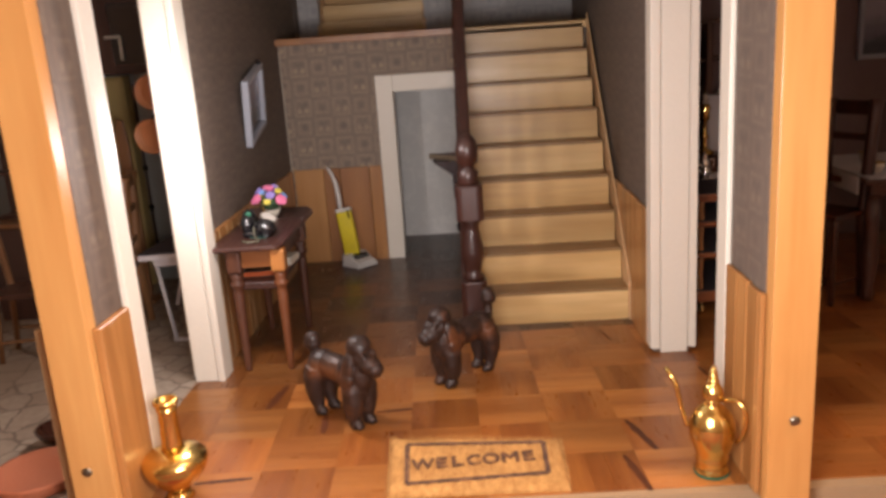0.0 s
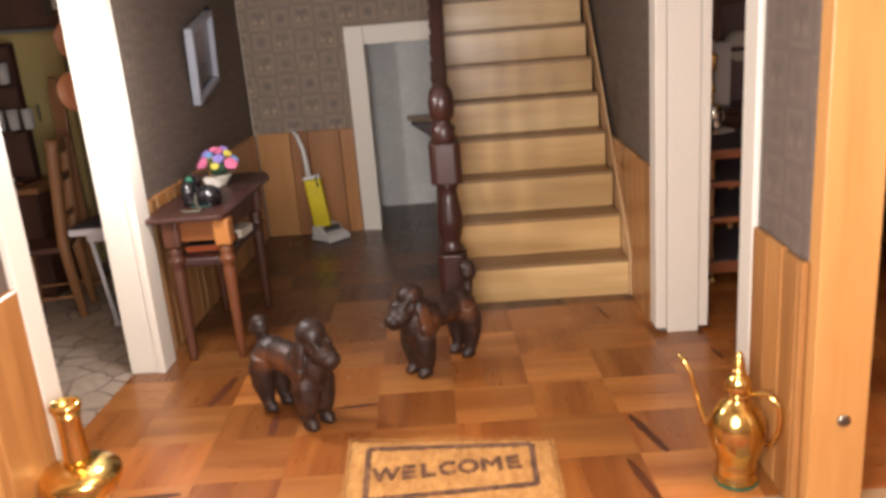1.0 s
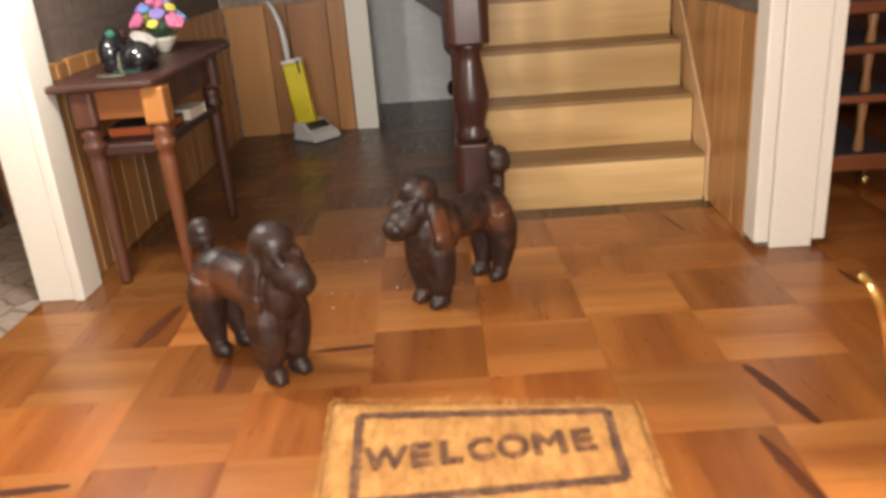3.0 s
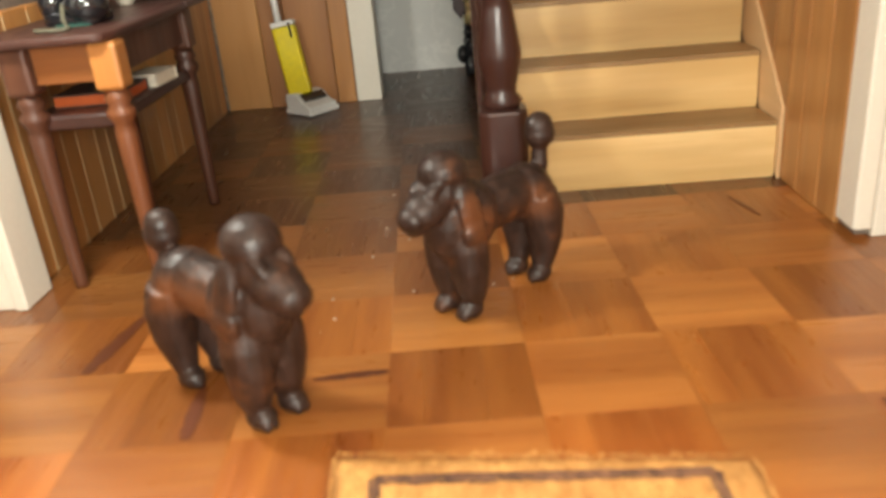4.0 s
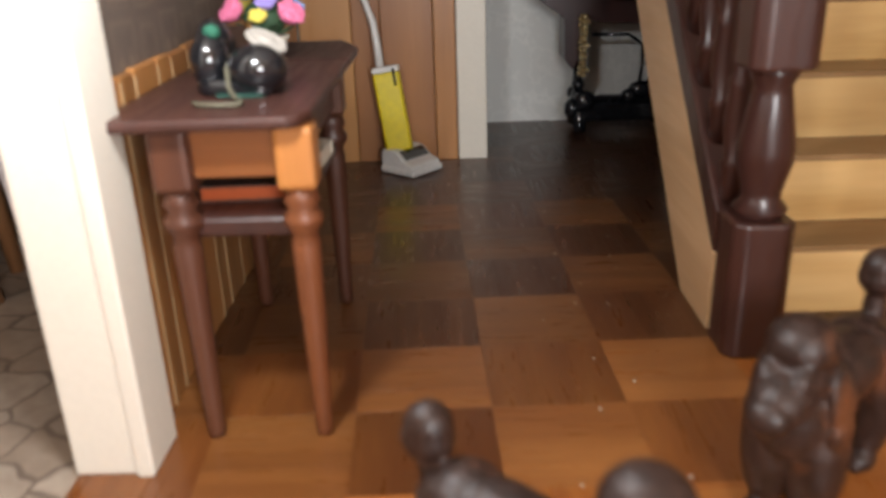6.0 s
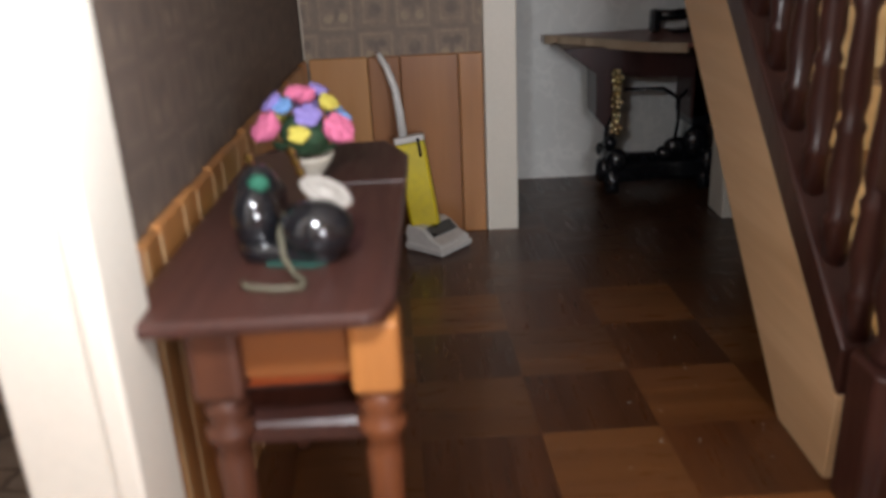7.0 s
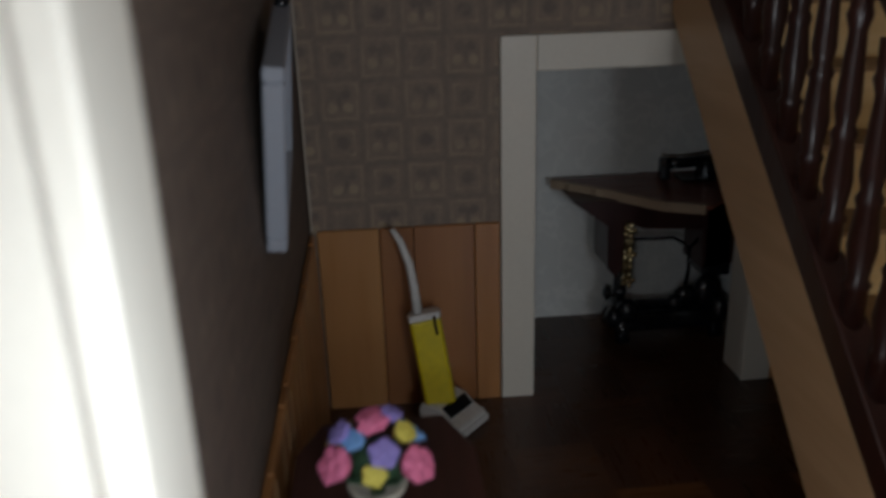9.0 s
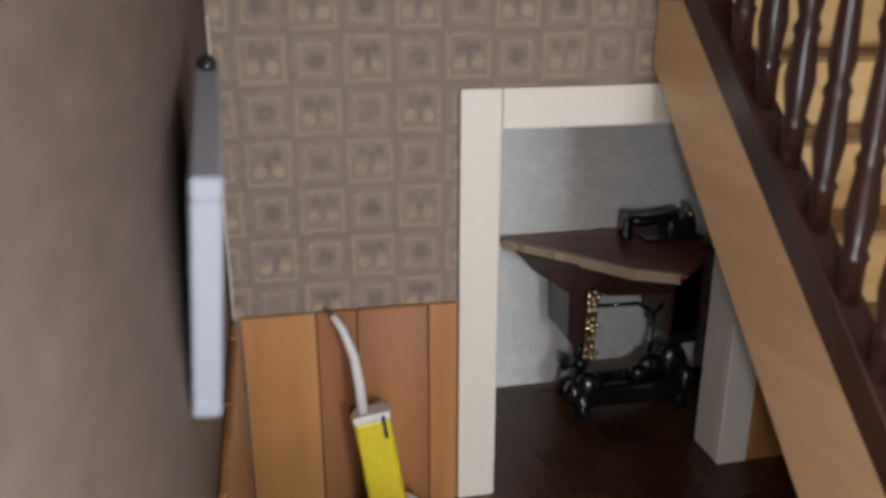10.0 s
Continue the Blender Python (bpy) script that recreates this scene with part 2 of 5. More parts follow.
def carved():
    """Dark stained carved wood, rubbed to orange brown along the flanks and ears, with chisel marks."""
    m, nt, b = material("carved_dark_wood")
    vec = coords(nt, (1, 1, 0.3))
    big, cut = noise_(nt, coords(nt), 5.0, 4.0, 0.65), noise_(nt, vec, 34.0, 3.0, 0.6)
    rasp = noise_(nt, coords(nt, (0.5, 1, 1), turn=(0, 35, 0)), 70.0, 2.0, 0.5)
    tc = node(nt, "TexCoord")
    sep = node(nt, "SeparateXYZ")
    nt.links.new(tc.outputs["Object"], sep.inputs[0])
    along, high = math_(nt, "ABSOLUTE", math_(nt, "MULTIPLY", sep.outputs[0], 1 / S)), math_(nt, "MULTIPLY", sep.outputs[2], 1 / S)
    t = mix(nt, span(nt, cut, 0.3, 0.7), (0.015, 0.0066, 0.0044), (0.034, 0.0148, 0.0094))
    t = mix(nt, span(nt, rasp, 0.5, 0.78, 0.0, 0.35), t, (0.055, 0.027, 0.019))
    # where fingers have rubbed: the flanks under the back, and the ears
    flank = math_(nt, "MULTIPLY", math_(nt, "MULTIPLY", span(nt, high, 0.22, 0.3), span(nt, high, 0.34, 0.385, 1.0, 0.0)), span(nt, along, 0.17, 0.25, 1.0, 0.0))
    side = math_(nt, "ABSOLUTE", math_(nt, "MULTIPLY", sep.outputs[1], 1 / S))
    ear = math_(nt, "MULTIPLY", span(nt, side, 0.082, 0.1), math_(nt, "MULTIPLY", span(nt, high, 0.29, 0.33), span(nt, high, 0.42, 0.47, 1.0, 0.0)))
    rub = math_(nt, "MAXIMUM", math_(nt, "MULTIPLY", math_(nt, "MAXIMUM", flank, ear), span(nt, big, 0.34, 0.56)), span(nt, big, 0.56, 0.68, 0.0, 0.5))
    t = mix(nt, math_(nt, "MULTIPLY", rub, 0.85), t, (0.135, 0.046, 0.015))
    put(nt, b.inputs["Base Color"], t)
    put(nt, b.inputs["Roughness"], span(nt, cut, 0.2, 0.8, 0.4, 0.58))
    b.inputs["Coat Weight"].default_value, b.inputs["Coat Roughness"].default_value = 0.06, 0.4
    bump(nt, b, math_(nt, "ADD", cut, math_(nt, "MULTIPLY", rasp, 0.5)), 0.5, 0.007)
    return m


CARVED = carved()
WHITE = paint("white_gloss_paint", (0.73, 0.685, 0.59), 0.48, 0.08, coat=0.04, dirty=(0.5, 0.42, 0.3))
BRASS = plain("polished_brass", (0.84, 0.58, 0.19), 0.18, 1.0)
# side walls' paper is the end wall's, darkened for light grazing along it
PAPER_X_DIM = wallpaper("brown_wallpaper_side_dimmed", "x", base=(0.15, 0.112, 0.087), line=(0.1, 0.077, 0.062), pale=(0.21, 0.16, 0.115), strength=0.7)
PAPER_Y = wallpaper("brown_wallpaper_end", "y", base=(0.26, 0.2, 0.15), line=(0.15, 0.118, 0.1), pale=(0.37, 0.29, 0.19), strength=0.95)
PAPER_GREY = wallpaper("grey_wallpaper", "y", 0.2, (0.42, 0.41, 0.4), (0.27, 0.265, 0.27), (0.5, 0.48, 0.44), 0.8)
PAPER_EDGE = paint("frayed_paper", (0.42, 0.36, 0.29), 0.8)


def closet_paper():
    """Pale grey paper with a blurred scrolling print."""
    m, nt, b = material("mottled_grey_paper")
    vec = coords(nt, shuffle=False)
    curl = math_(nt, "ABSOLUTE", math_(nt, "SUBTRACT", noise_(nt, vec, 7.0, 2.0), 0.5))
    t = mix(nt, span(nt, curl, 0.01, 0.07, 0.75, 0.0), (0.74, 0.74, 0.705), (0.83, 0.825, 0.785))
    t = mix(nt, span(nt, noise_(nt, vec, 2.0, 4.0), 0.35, 0.7, 0.0, 0.5), t, (0.67, 0.665, 0.63))
    put(nt, b.inputs["Base Color"], t)
    b.inputs["Roughness"].default_value = 0.8
    bump(nt, b, noise_(nt, vec, 120.0, 2.0), 0.15, 0.003)
    return m


CLOSET_PAPER = closet_paper()
CEILING = paint("ceiling_paint", (0.6, 0.55, 0.48), 0.7)
STONE = vinyl_stone()
ROOM = paint("room_wall_paint", (0.5, 0.44, 0.37), 0.8)
DADO_PALE = wood("pale_board_end", (0.3, 0.18, 0.08), (0.38, 0.235, 0.11), (0.46, 0.3, 0.15), "z", 0.5, 0.0, 0.8)


def rug():
    """Woven rug in dark reds and grey greens."""
    m, nt, b = material("patterned_rug")
    vec = coords(nt, shuffle=False)
    cells = node(nt, "TexVoronoi", feature="F1")
    put(nt, cells.inputs["Vector"], vec)
    cells.inputs["Scale"].default_value = 7.0
    pick = node(nt, "SeparateColor")
    put(nt, pick.inputs[0], cells.outputs["Color"])
    t = mix(nt, span(nt, pick.outputs[0], 0.4, 0.6), (0.22, 0.04, 0.025), (0.2, 0.17, 0.13))
    t = mix(nt, span(nt, pick.outputs[1], 0.6, 0.75), t, (0.3, 0.09, 0.05))
    t = mix(nt, span(nt, cells.outputs["Distance"], 0.05, 0.1, 0.5, 0.0), t, (0.06, 0.03, 0.025))
    put(nt, b.inputs["Base Color"], mix(nt, span(nt, noise_(nt, vec, 50.0, 3.0), 0.3, 0.7, 0.0, 0.5), t, (0.1, 0.05, 0.035)))
    b.inputs["Roughness"].default_value = 0.95
    bump(nt, b, noise_(nt, vec, 70.0, 3.0), 0.8, 0.01)
    return m


RUG = rug()
CARDBOARD = paint("baseboard_raw_wood", (0.33, 0.22, 0.12), 0.7)


# ---- mesh builders, in full-size metres ----
def box(x0, x1, y0, y1, z0, z1, bevel=0.0, seg=1):
    bm = bmesh.new()
    bmesh.ops.create_cube(bm, size=1)
    for v in bm.verts:
        v.co = Vector((x0 + (v.co.x + 0.5) * (x1 - x0), y0 + (v.co.y + 0.5) * (y1 - y0), z0 + (v.co.z + 0.5) * (z1 - z0)))
    if bevel:
        bmesh.ops.bevel(bm, geom=bm.edges[:], offset=bevel, segments=seg, profile=0.5, affect="EDGES")
    return bm


def shift(bm, m):
    bmesh.ops.transform(bm, matrix=m, verts=bm.verts[:])
    return bm


def join(*some):
    bm = bmesh.new()
    for b in some:
        me = bpy.data.meshes.new("tmp")
        b.to_mesh(me)
        bm.from_mesh(me)
        bpy.data.meshes.remove(me)
        b.free()
    return bm


def lathe(profile, seg=24, x=0.0, y=0.0):
    """A turned solid from (radius, height) pairs."""
    bm = bmesh.new()
    rings = []
    for r, z in profile:
        rings.append([bm.verts.new((x + r * math.cos(2 * math.pi * k / seg), y + r * math.sin(2 * math.pi * k / seg), z)) for k in range(seg)])
    for a, b in zip(rings, rings[1:]):
        for k in range(seg):
            bm.faces.new((a[k], a[(k + 1) % seg], b[(k + 1) % seg], b[k]))
    bm.faces.new(rings[0][::-1])
    bm.faces.new(rings[-1])
    for f in bm.faces:
        f.smooth = len(f.verts) == 4
    return bm


def tube(points, radii, seg=10):
    """A round bar along points; radii one number or one for each point."""
    pts = [Vector(p) for p in points]
    radii = [radii] * len(pts) if isinstance(radii, (int, float)) else radii
    bm, rings, side = bmesh.new(), [], None
    for n, p in enumerate(pts):
        way = (pts[min(n + 1, len(pts) - 1)] - pts[max(n - 1, 0)]).normalized()
        side = (way.orthogonal() if side is None else side - way * side.dot(way)).normalized()
        up = way.cross(side)
        rings.append([bm.verts.new(p + radii[n] * (math.cos(2 * math.pi * k / seg) * side + math.sin(2 * math.pi * k / seg) * up)) for k in range(seg)])
    for a, b in zip(rings, rings[1:]):
        for k in range(seg):
            bm.faces.new((a[k], a[(k + 1) % seg], b[(k + 1) % seg], b[k])).smooth = True
    bm.faces.new(rings[0][::-1])
    bm.faces.new(rings[-1])
    return bm


def prism(outline, lo, hi, axis="z", bevel=0.0):
    """A plate with the given outline (pairs in the plane across axis) from lo to hi."""
    bm = bmesh.new()
    place = {"z": lambda a, b, c: (a, b, c), "y": lambda a, b, c: (a, c, b), "x": lambda a, b, c: (c, a, b)}[axis]
    low = [bm.verts.new(place(a, b, lo)) for a, b in outline]
    high = [bm.verts.new(place(a, b, hi)) for a, b in outline]
    n = len(outline)
    bm.faces.new(low[::-1])
    bm.faces.new(high)
    for k in range(n):
        bm.faces.new((low[k], low[(k + 1) % n], high[(k + 1) % n], high[k]))
    bmesh.ops.recalc_face_normals(bm, faces=bm.faces[:])
    if bevel:
        bmesh.ops.bevel(bm, geom=bm.edges[:], offset=bevel, segments=2, profile=0.5, affect="EDGES")
    return bm


def egg(centre, radii, turn=(0, 0, 0), seg=16):
    bm = bmesh.new()
    bmesh.ops.create_uvsphere(bm, u_segments=seg, v_segments=max(seg // 2, 6), radius=1)
    m = pose(*centre, *turn) @ Matrix.Diagonal((*radii, 1))
    for f in bm.faces:
        f.smooth = True
    return shift(bm, m)


def mesh_of(name, bm):
    for v in bm.verts:
        v.co *= S
    me = bpy.data.meshes.new(name)
    bm.to_mesh(me)
    bm.free()
    return me


def part(name, bm, mat, parent=None, label=""):
    me = mesh_of(name, bm)
    me.materials.append(mat)
    ob = new(name, me)
    if parent:
        ob.parent = parent
    return tagged(ob, label)


def thing(name, place, turn, label, category, group="", tilt=(0, 0)):
    """An Empty at a thing's base, to carry its parts."""
    ob = new(name)
    ob.empty_display_size = 0.02
    ob.matrix_basis = pose(*(Vector(place) * S), tilt[0], tilt[1], turn)
    return tagged(ob, label, category, group)


def setting(name, bm, mat, label, category):
    return tagged(part(name, bm, mat), label, category, "", "structure")


# ---- the large structure ----
LEFT, RIGHT, BACK, REAR, TOP = -1.855, 1.25, 7.95, 8.93, 2.95
STEP, GOING, FOOT = 0.2567, 0.2555, 5.69

ground = setting("ground", box(-11, 11, -9, 13, -0.22, -0.2), RUG, "patterned dark red rug under the doll's house", "rug")
setting("house_base", box(-5.2, 5.2, 3.2, 9.6, -0.2, -0.02), CARDBOARD, "wooden base board of the doll's house", "base")
# unseen shell of the surrounding room, added for bounced light and reflections
setting("room_ceiling", box(-11, 11, -9, 13, 18.5, 18.8), ROOM, "plain ceiling of the surrounding room", "ceiling")
for n, (a, b, c, d) in enumerate([(-11, 11, 13, 13.3), (-11, 11, -9.3, -9), (-11.3, -11, -9, 13), (11, 11.3, -9, 13)]):
    setting("room_wall_" + ("far", "near", "west", "east")[n], box(a, b, c, d, -0.2, 18.5), ROOM, "plain painted wall of the surrounding room", "wall")

floor = setting("floor", box(-1.96, 1.5, 3.2, REAR, -0.02, -0.006), CARDBOARD, "glossy brown parquet floor of the hall", "floor")
setting("floor_side_room", box(-5.2, -1.962, 3.2, 9.5, -0.02, 0.0), STONE, "printed crazy-paving sheet floor", "floor")
dining_floor = setting("floor_dining_room", box(1.502, 5.2, 3.2, 9.5, -0.02, -0.006), CARDBOARD, "glossy reddish parquet floor of the dining room", "floor")

wall_west = setting("wall_west", prism([(-1.96, 4.95), (-1.832, 4.95), (-1.862, BACK), (-1.862, REAR), (-1.96, REAR)], 0, TOP), PAPER_X_DIM, "hall wall with dark brown patterned wallpaper", "wall")
stub_west = setting("wall_west_front", box(-1.95, -1.74, 3.187, 3.475, 0, TOP), PAPER_X_DIM, "short front wall with brown patterned wallpaper", "wall")
stub_east = setting("wall_east_front", box(1.352, 1.54, 3.182, 3.67, 0, TOP), PAPER_X_DIM, "short front wall with brown patterned wallpaper", "wall")
wall_east = setting("wall_east", box(RIGHT, 1.47, 5.0, REAR, 0, TOP + 1.2), PAPER_X_DIM, "staircase wall with dark brown patterned wallpaper", "wall")
setting("wall_west_lintel", box(-1.95, -1.86, 3.5, 4.95, 2.62, TOP), PAPER_X_DIM, "wall above the side doorway", "wall")
setting("wall_east_lintel", box(1.3, 1.47, 3.5, 5.0, 2.62, TOP), PAPER_X_DIM, "wall above the dining room doorway", "wall")
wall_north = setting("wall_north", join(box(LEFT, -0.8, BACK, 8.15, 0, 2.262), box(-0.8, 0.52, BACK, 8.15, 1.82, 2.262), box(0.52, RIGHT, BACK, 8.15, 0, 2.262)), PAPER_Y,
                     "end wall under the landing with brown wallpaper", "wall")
setting("wall_back_closet", box(-1.96, 1.47, REAR, 9.03, 0, 2.25), CLOSET_PAPER, "closet back wall with pale grey wallpaper", "wall")
landing = setting("landing", join(box(-1.95, 1.24, 7.9, 9.15, 2.265, 2.325, 0.006), box(0.0, 1.21, FOOT + 8 * GOING, 7.9, 2.25, 2.31, 0.004)), PINE, "stair landing of pale pine boards", "landing")
setting("wall_upper_back", join(box(-1.96, -1.62, 9.15, 9.25, 2.25, 4.2), box(-0.42, 1.47, 9.15, 9.25, 2.25, 4.2)), PAPER_GREY, "upper wall with grey patterned wallpaper", "wall")
setting("wall_upper_west", box(-1.96, LEFT, REAR, 9.25, 2.3, 4.2), PAPER_X_DIM, "upper wall with brown wallpaper", "wall")
setting("wall_upper_east", box(RIGHT, 1.47, REAR, 9.25, 2.3, 4.2), PAPER_X_DIM, "upper wall with brown wallpaper", "wall")
setting("ceiling", box(-5.2, 5.2, 3.12, 7.2, TOP, TOP + 0.1), CEILING, "plain pale ceiling", "ceiling")
setting("ceiling_stairwell", box(-5.2, 5.2, 7.2, 12.0, 4.2, 4.3), CEILING, "plain pale ceiling over the stairwell", "ceiling")
setting("stairwell_front", box(-5.2, 5.2, 7.1, 7.2, TOP + 0.1, 4.2), CEILING, "plain wall above the hall", "wall")
setting("house_side_west", box(-5.2, -5.1, 3.2, 9.5, 0, TOP), ROOM, "outer side wall of the house", "wall")
setting("house_side_east", box(5.1, 5.2, 3.2, 9.5, 0, TOP), ROOM, "outer side wall of the house", "wall")

# added strip: the pale nosing's shade and shadow as a brown colour
part("landing_edge", box(-1.95, -0.078, 7.884, 7.8985, 2.262, 2.327, 0.004), DADO_BROWN, landing, "brown strip painted as shade along the landing edge")

# upper steps beyond the landing
upper = thing("upper_staircase", (0, 0, 0), 0, "upper flight of pale pine steps", "staircase")
for k in range(5):
    part("riser", box(-1.6, -0.44, 9.16 + 0.2 * k, 9.18 + 0.2 * k, 2.31 + 0.19 * k, 2.31 + 0.19 * (k + 1) - 0.02), PINE, upper)
    part("tread", box(-1.6, -0.44, 9.155 + 0.2 * k, 9.38 + 0.2 * k, 2.31 + 0.19 * (k + 1) - 0.02, 2.31 + 0.19 * (k + 1)), PINE, upper)
for x in (-1.64, -0.44):
    part("stringer", prism([(9.12, 2.31), (9.2, 2.31), (10.4, 3.4), (10.4, 3.6), (9.12, 2.45)], x, x + 0.04, "x"), PINE_SLOPE, upper)


# white door casings
def casing(name, boards, label):
    e = thing(name, (0, 0, 0), 0, label, "door casing")
    e["kind"] = "structure"
    for b in boards:
        part("casing_board", box(*b, 0.008, 2), WHITE, e)
    return e


casing("door_1", [(-0.9, -0.725, 7.918, BACK - 0.002, 0, 1.912), (-0.724, 0.436, 7.918, BACK - 0.002, 1.742, 1.912), (0.437, 0.6, 7.918, BACK - 0.002, 0, 1.912),
                  (-0.799, -0.728, BACK, 8.16, 0, 1.74), (0.44, 0.519, BACK, 8.16, 0, 1.74), (-0.799, 0.519, BACK, 8.16, 1.745, 1.818)], "white painted casing of the low closet doorway")
casing("door_2", [(-1.968, -1.803, 4.838, 4.948, 0, 2.6), (-1.8, -1.75, 4.822, 5.015, 0, 2.7), (-2.02, -1.963, 4.951, 5.08, 0, 2.7),
                  (-1.738, -1.7, 3.462, 3.612, 0, 2.7), (-1.95, -1.742, 3.478, 3.56, 0, 2.6)], "white painted casing of the side room doorway")
casing("door_3", [(1.291, 1.476, 4.962, 4.998, 0, 2.6), (1.479, 1.535, 4.968, 5.07, 0.03, 2.6), (1.222, 1.288, 4.96, 5.11, 0.03, 2.7),
                  (1.322, 1.35, 3.665, 3.825, 0, 2.7), (1.354, 1.54, 3.672, 3.75, 0, 2.6)], "white painted casing of the dining room doorway")


# front posts
def front_post(name, x0, x1, screw):
    p = tagged(part(name, box(x0, x1, 3.085, 3.184 if x0 < 0 else 3.179, -0.02, TOP + 0.1, 0.004, 2), VARNISH), "orange varnished pine front post with a screw", "post", "front posts", "structure")
    s = part("screw", join(egg((0, 0, 0), (0.025, 0.011, 0.025), seg=14), box(-0.02, 0.02, -0.013, -0.009, -0.0035, 0.0035)), STEEL, p, "dull metal screw head")
    s.location = Vector((screw[0], 3.083, screw[1])) * S
    return p


STEEL = plain("dull_steel", (0.3, 0.27, 0.22), 0.35, 1.0)
front_post("post_west", -1.95, -1.742, (-1.865, 0.31))
front_post("post_east", 1.354, 1.555, (1.47, 0.415))


# dado planks
def dado_x(parent, x0, x1, y0, widths, top=1.0, slant=0.0):
    y = y0
    for k, w in enumerate(widths):
        o = slant * (y - y0)
        part("dado_plank", box(x0 + o, x1 + o, y, y + w - 0.004, 0, top - 0.006 * (k % 3 == 1), 0.006), DADO, parent)
        if slant:
            part("dado_batten", box(x0 + o, x1 + o + 0.004, y - 0.009, y + 0.005, 0, top - 0.02, 0.002), DADO_PALE, parent, "pale batten between the planks")
        y += w


dado_x(stub_west, -1.738, -1.698, 3.13, [0.332], 1.015)
part("dado_plank", box(-2.06, -1.953, 3.2, 3.5, 0, 1.0, 0.006), DADO_PALE, stub_west, "pale brown board end")
dado_x(stub_east, 1.323, 1.35, 3.155, [0.04, 0.15, 0.155, 0.165], 1.01)
dado_x(wall_west, -1.83, -1.803, 5.02, [0.16, 0.11, 0.19, 0.13, 0.17, 0.12, 0.2, 0.15, 0.13, 0.18, 0.16, 0.14, 0.2, 0.17, 0.16, 0.19, 0.17, 0.14], 1.0, -0.0098)
dado_x(wall_east, RIGHT - 0.03, RIGHT - 0.002, 5.112, [0.17, 0.2, 0.16, 0.19, 0.2, 0.18, 0.17])
x = LEFT + 0.032
for w, m in ((0.31, DADO_LIGHT), (0.17, DADO_BROWN), (0.31, DADO_BROWN), (0.13, DADO)):
    part("dado_plank", box(x, x + w - 0.004, BACK - 0.026, BACK - 0.002, 0, 1.0, 0.005), m, wall_north)
    x += w
x = 0.602
for w in (0.2, 0.22, 0.19):
    part("dado_plank", box(x, x + w - 0.004, BACK - 0.026, BACK - 0.002, 0, 1.0, 0.005), DADO, wall_north)
    x += w

# frayed pale edge of the paper in the corner
edge = [(LEFT + 0.003, 1.0)] + [(LEFT + 0.014 + 0.008 * noise.noise((k * 1.3, 4.0, 0.0)), 1.0 + 1.2 * k / 24) for k in range(25)] + [(LEFT + 0.003, 2.2)]
part("paper_edge", prism(edge, BACK - 0.006, BACK - 0.001, "y"), PAPER_EDGE, wall_north, "pale frayed paper edge")

# staircase
stairs = thing("staircase", (0, 0, 0), 0, "pale pine staircase with a dark turned balustrade", "staircase")
for k in range(9):
    y, z = FOOT + GOING * k, STEP * k
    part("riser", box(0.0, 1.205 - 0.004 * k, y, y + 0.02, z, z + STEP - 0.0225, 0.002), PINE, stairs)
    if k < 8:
        part("tread", box(0.0, 1.205 - 0.004 * k, y - 0.004, y + GOING - 0.001, z + STEP - 0.022, z + STEP, 0.003), PINE_TREAD, stairs, "brown tread")
part("wall_string", prism([(FOOT - 0.03, 0), (FOOT - 0.03, STEP + 0.06), (FOOT + 8 * GOING, 9 * STEP + 0.06), (FOOT + 8 * GOING, 8 * STEP)], 1.2065, 1.2195, "x"), PINE_SLOPE, stairs, "pale wall string")
part("outer_string", prism([(5.58, 0.0), (5.57, 0.29), (7.74, 2.248), (7.945, 2.248), (7.945, 1.985), (5.905, 0.0)], -0.075, -0.045, "x", 0.004), PINE_SLOPE, stairs, "pale pine outer string board")
part("string_cap", prism([(5.57, 0.292), (5.57, 0.44), (7.74, 2.42), (7.74, 2.252)], -0.08, 0.03, "x", 0.008), MAHOGANY, stairs, "dark string capping")
part("handrail", prism([(5.5, 1.22), (5.5, 1.32), (7.75, 3.48), (7.75, 3.36)], -0.035, 0.045, "x", 0.015), MAHOGANY, stairs, "dark polished handrail")
for k in range(12):
    y = 5.616 + 0.178 * k
    z0, z1 = 0.455 + (y - 5.62) * 0.912, 1.2 + (y - 5.5) * 0.96
    h = z1 - z0
    prof = [(0.03, 0), (0.03, 0.14), (0.036, 0.16), (0.026, 0.18), (0.038, 0.3), (0.028, 0.44), (0.034, 0.47), (0.024, 0.5), (0.032, 0.56), (0.022, 0.82), (0.032, 0.87), (0.026, 0.9), (0.028, 1.0)]
    b = part("baluster", lathe([(r * 1.25, q * h) for r, q in prof], 12), MAHOGANY, stairs)
    b.location = Vector((-0.022, y, z0)) * S


def chamfered(r, cut, z0, z1):
    o = [(-r, -r + cut), (-r + cut, -r), (r - cut, -r), (r, -r + cut), (r, r - cut), (r - cut, r), (-r + cut, r), (-r, r - cut)]
    return prism(o, z0, z1, "z", 0.012)


newel = part("newel_post", chamfered(0.097, 0.032, 0, 0.46), MAHOGANY, stairs, "dark turned newel post with a ball top")
part("turned_shaft", lathe([(0.06, 0.45), (0.085, 0.49), (0.06, 0.52), (0.062, 0.55), (0.085, 0.64), (0.087, 0.68), (0.06, 0.84), (0.055, 0.87), (0.07, 0.9), (0.07, 0.93)], 24), MAHOGANY, newel)
part("upper_block", chamfered(0.1, 0.034, 0.92, 1.185), MAHOGANY, newel)
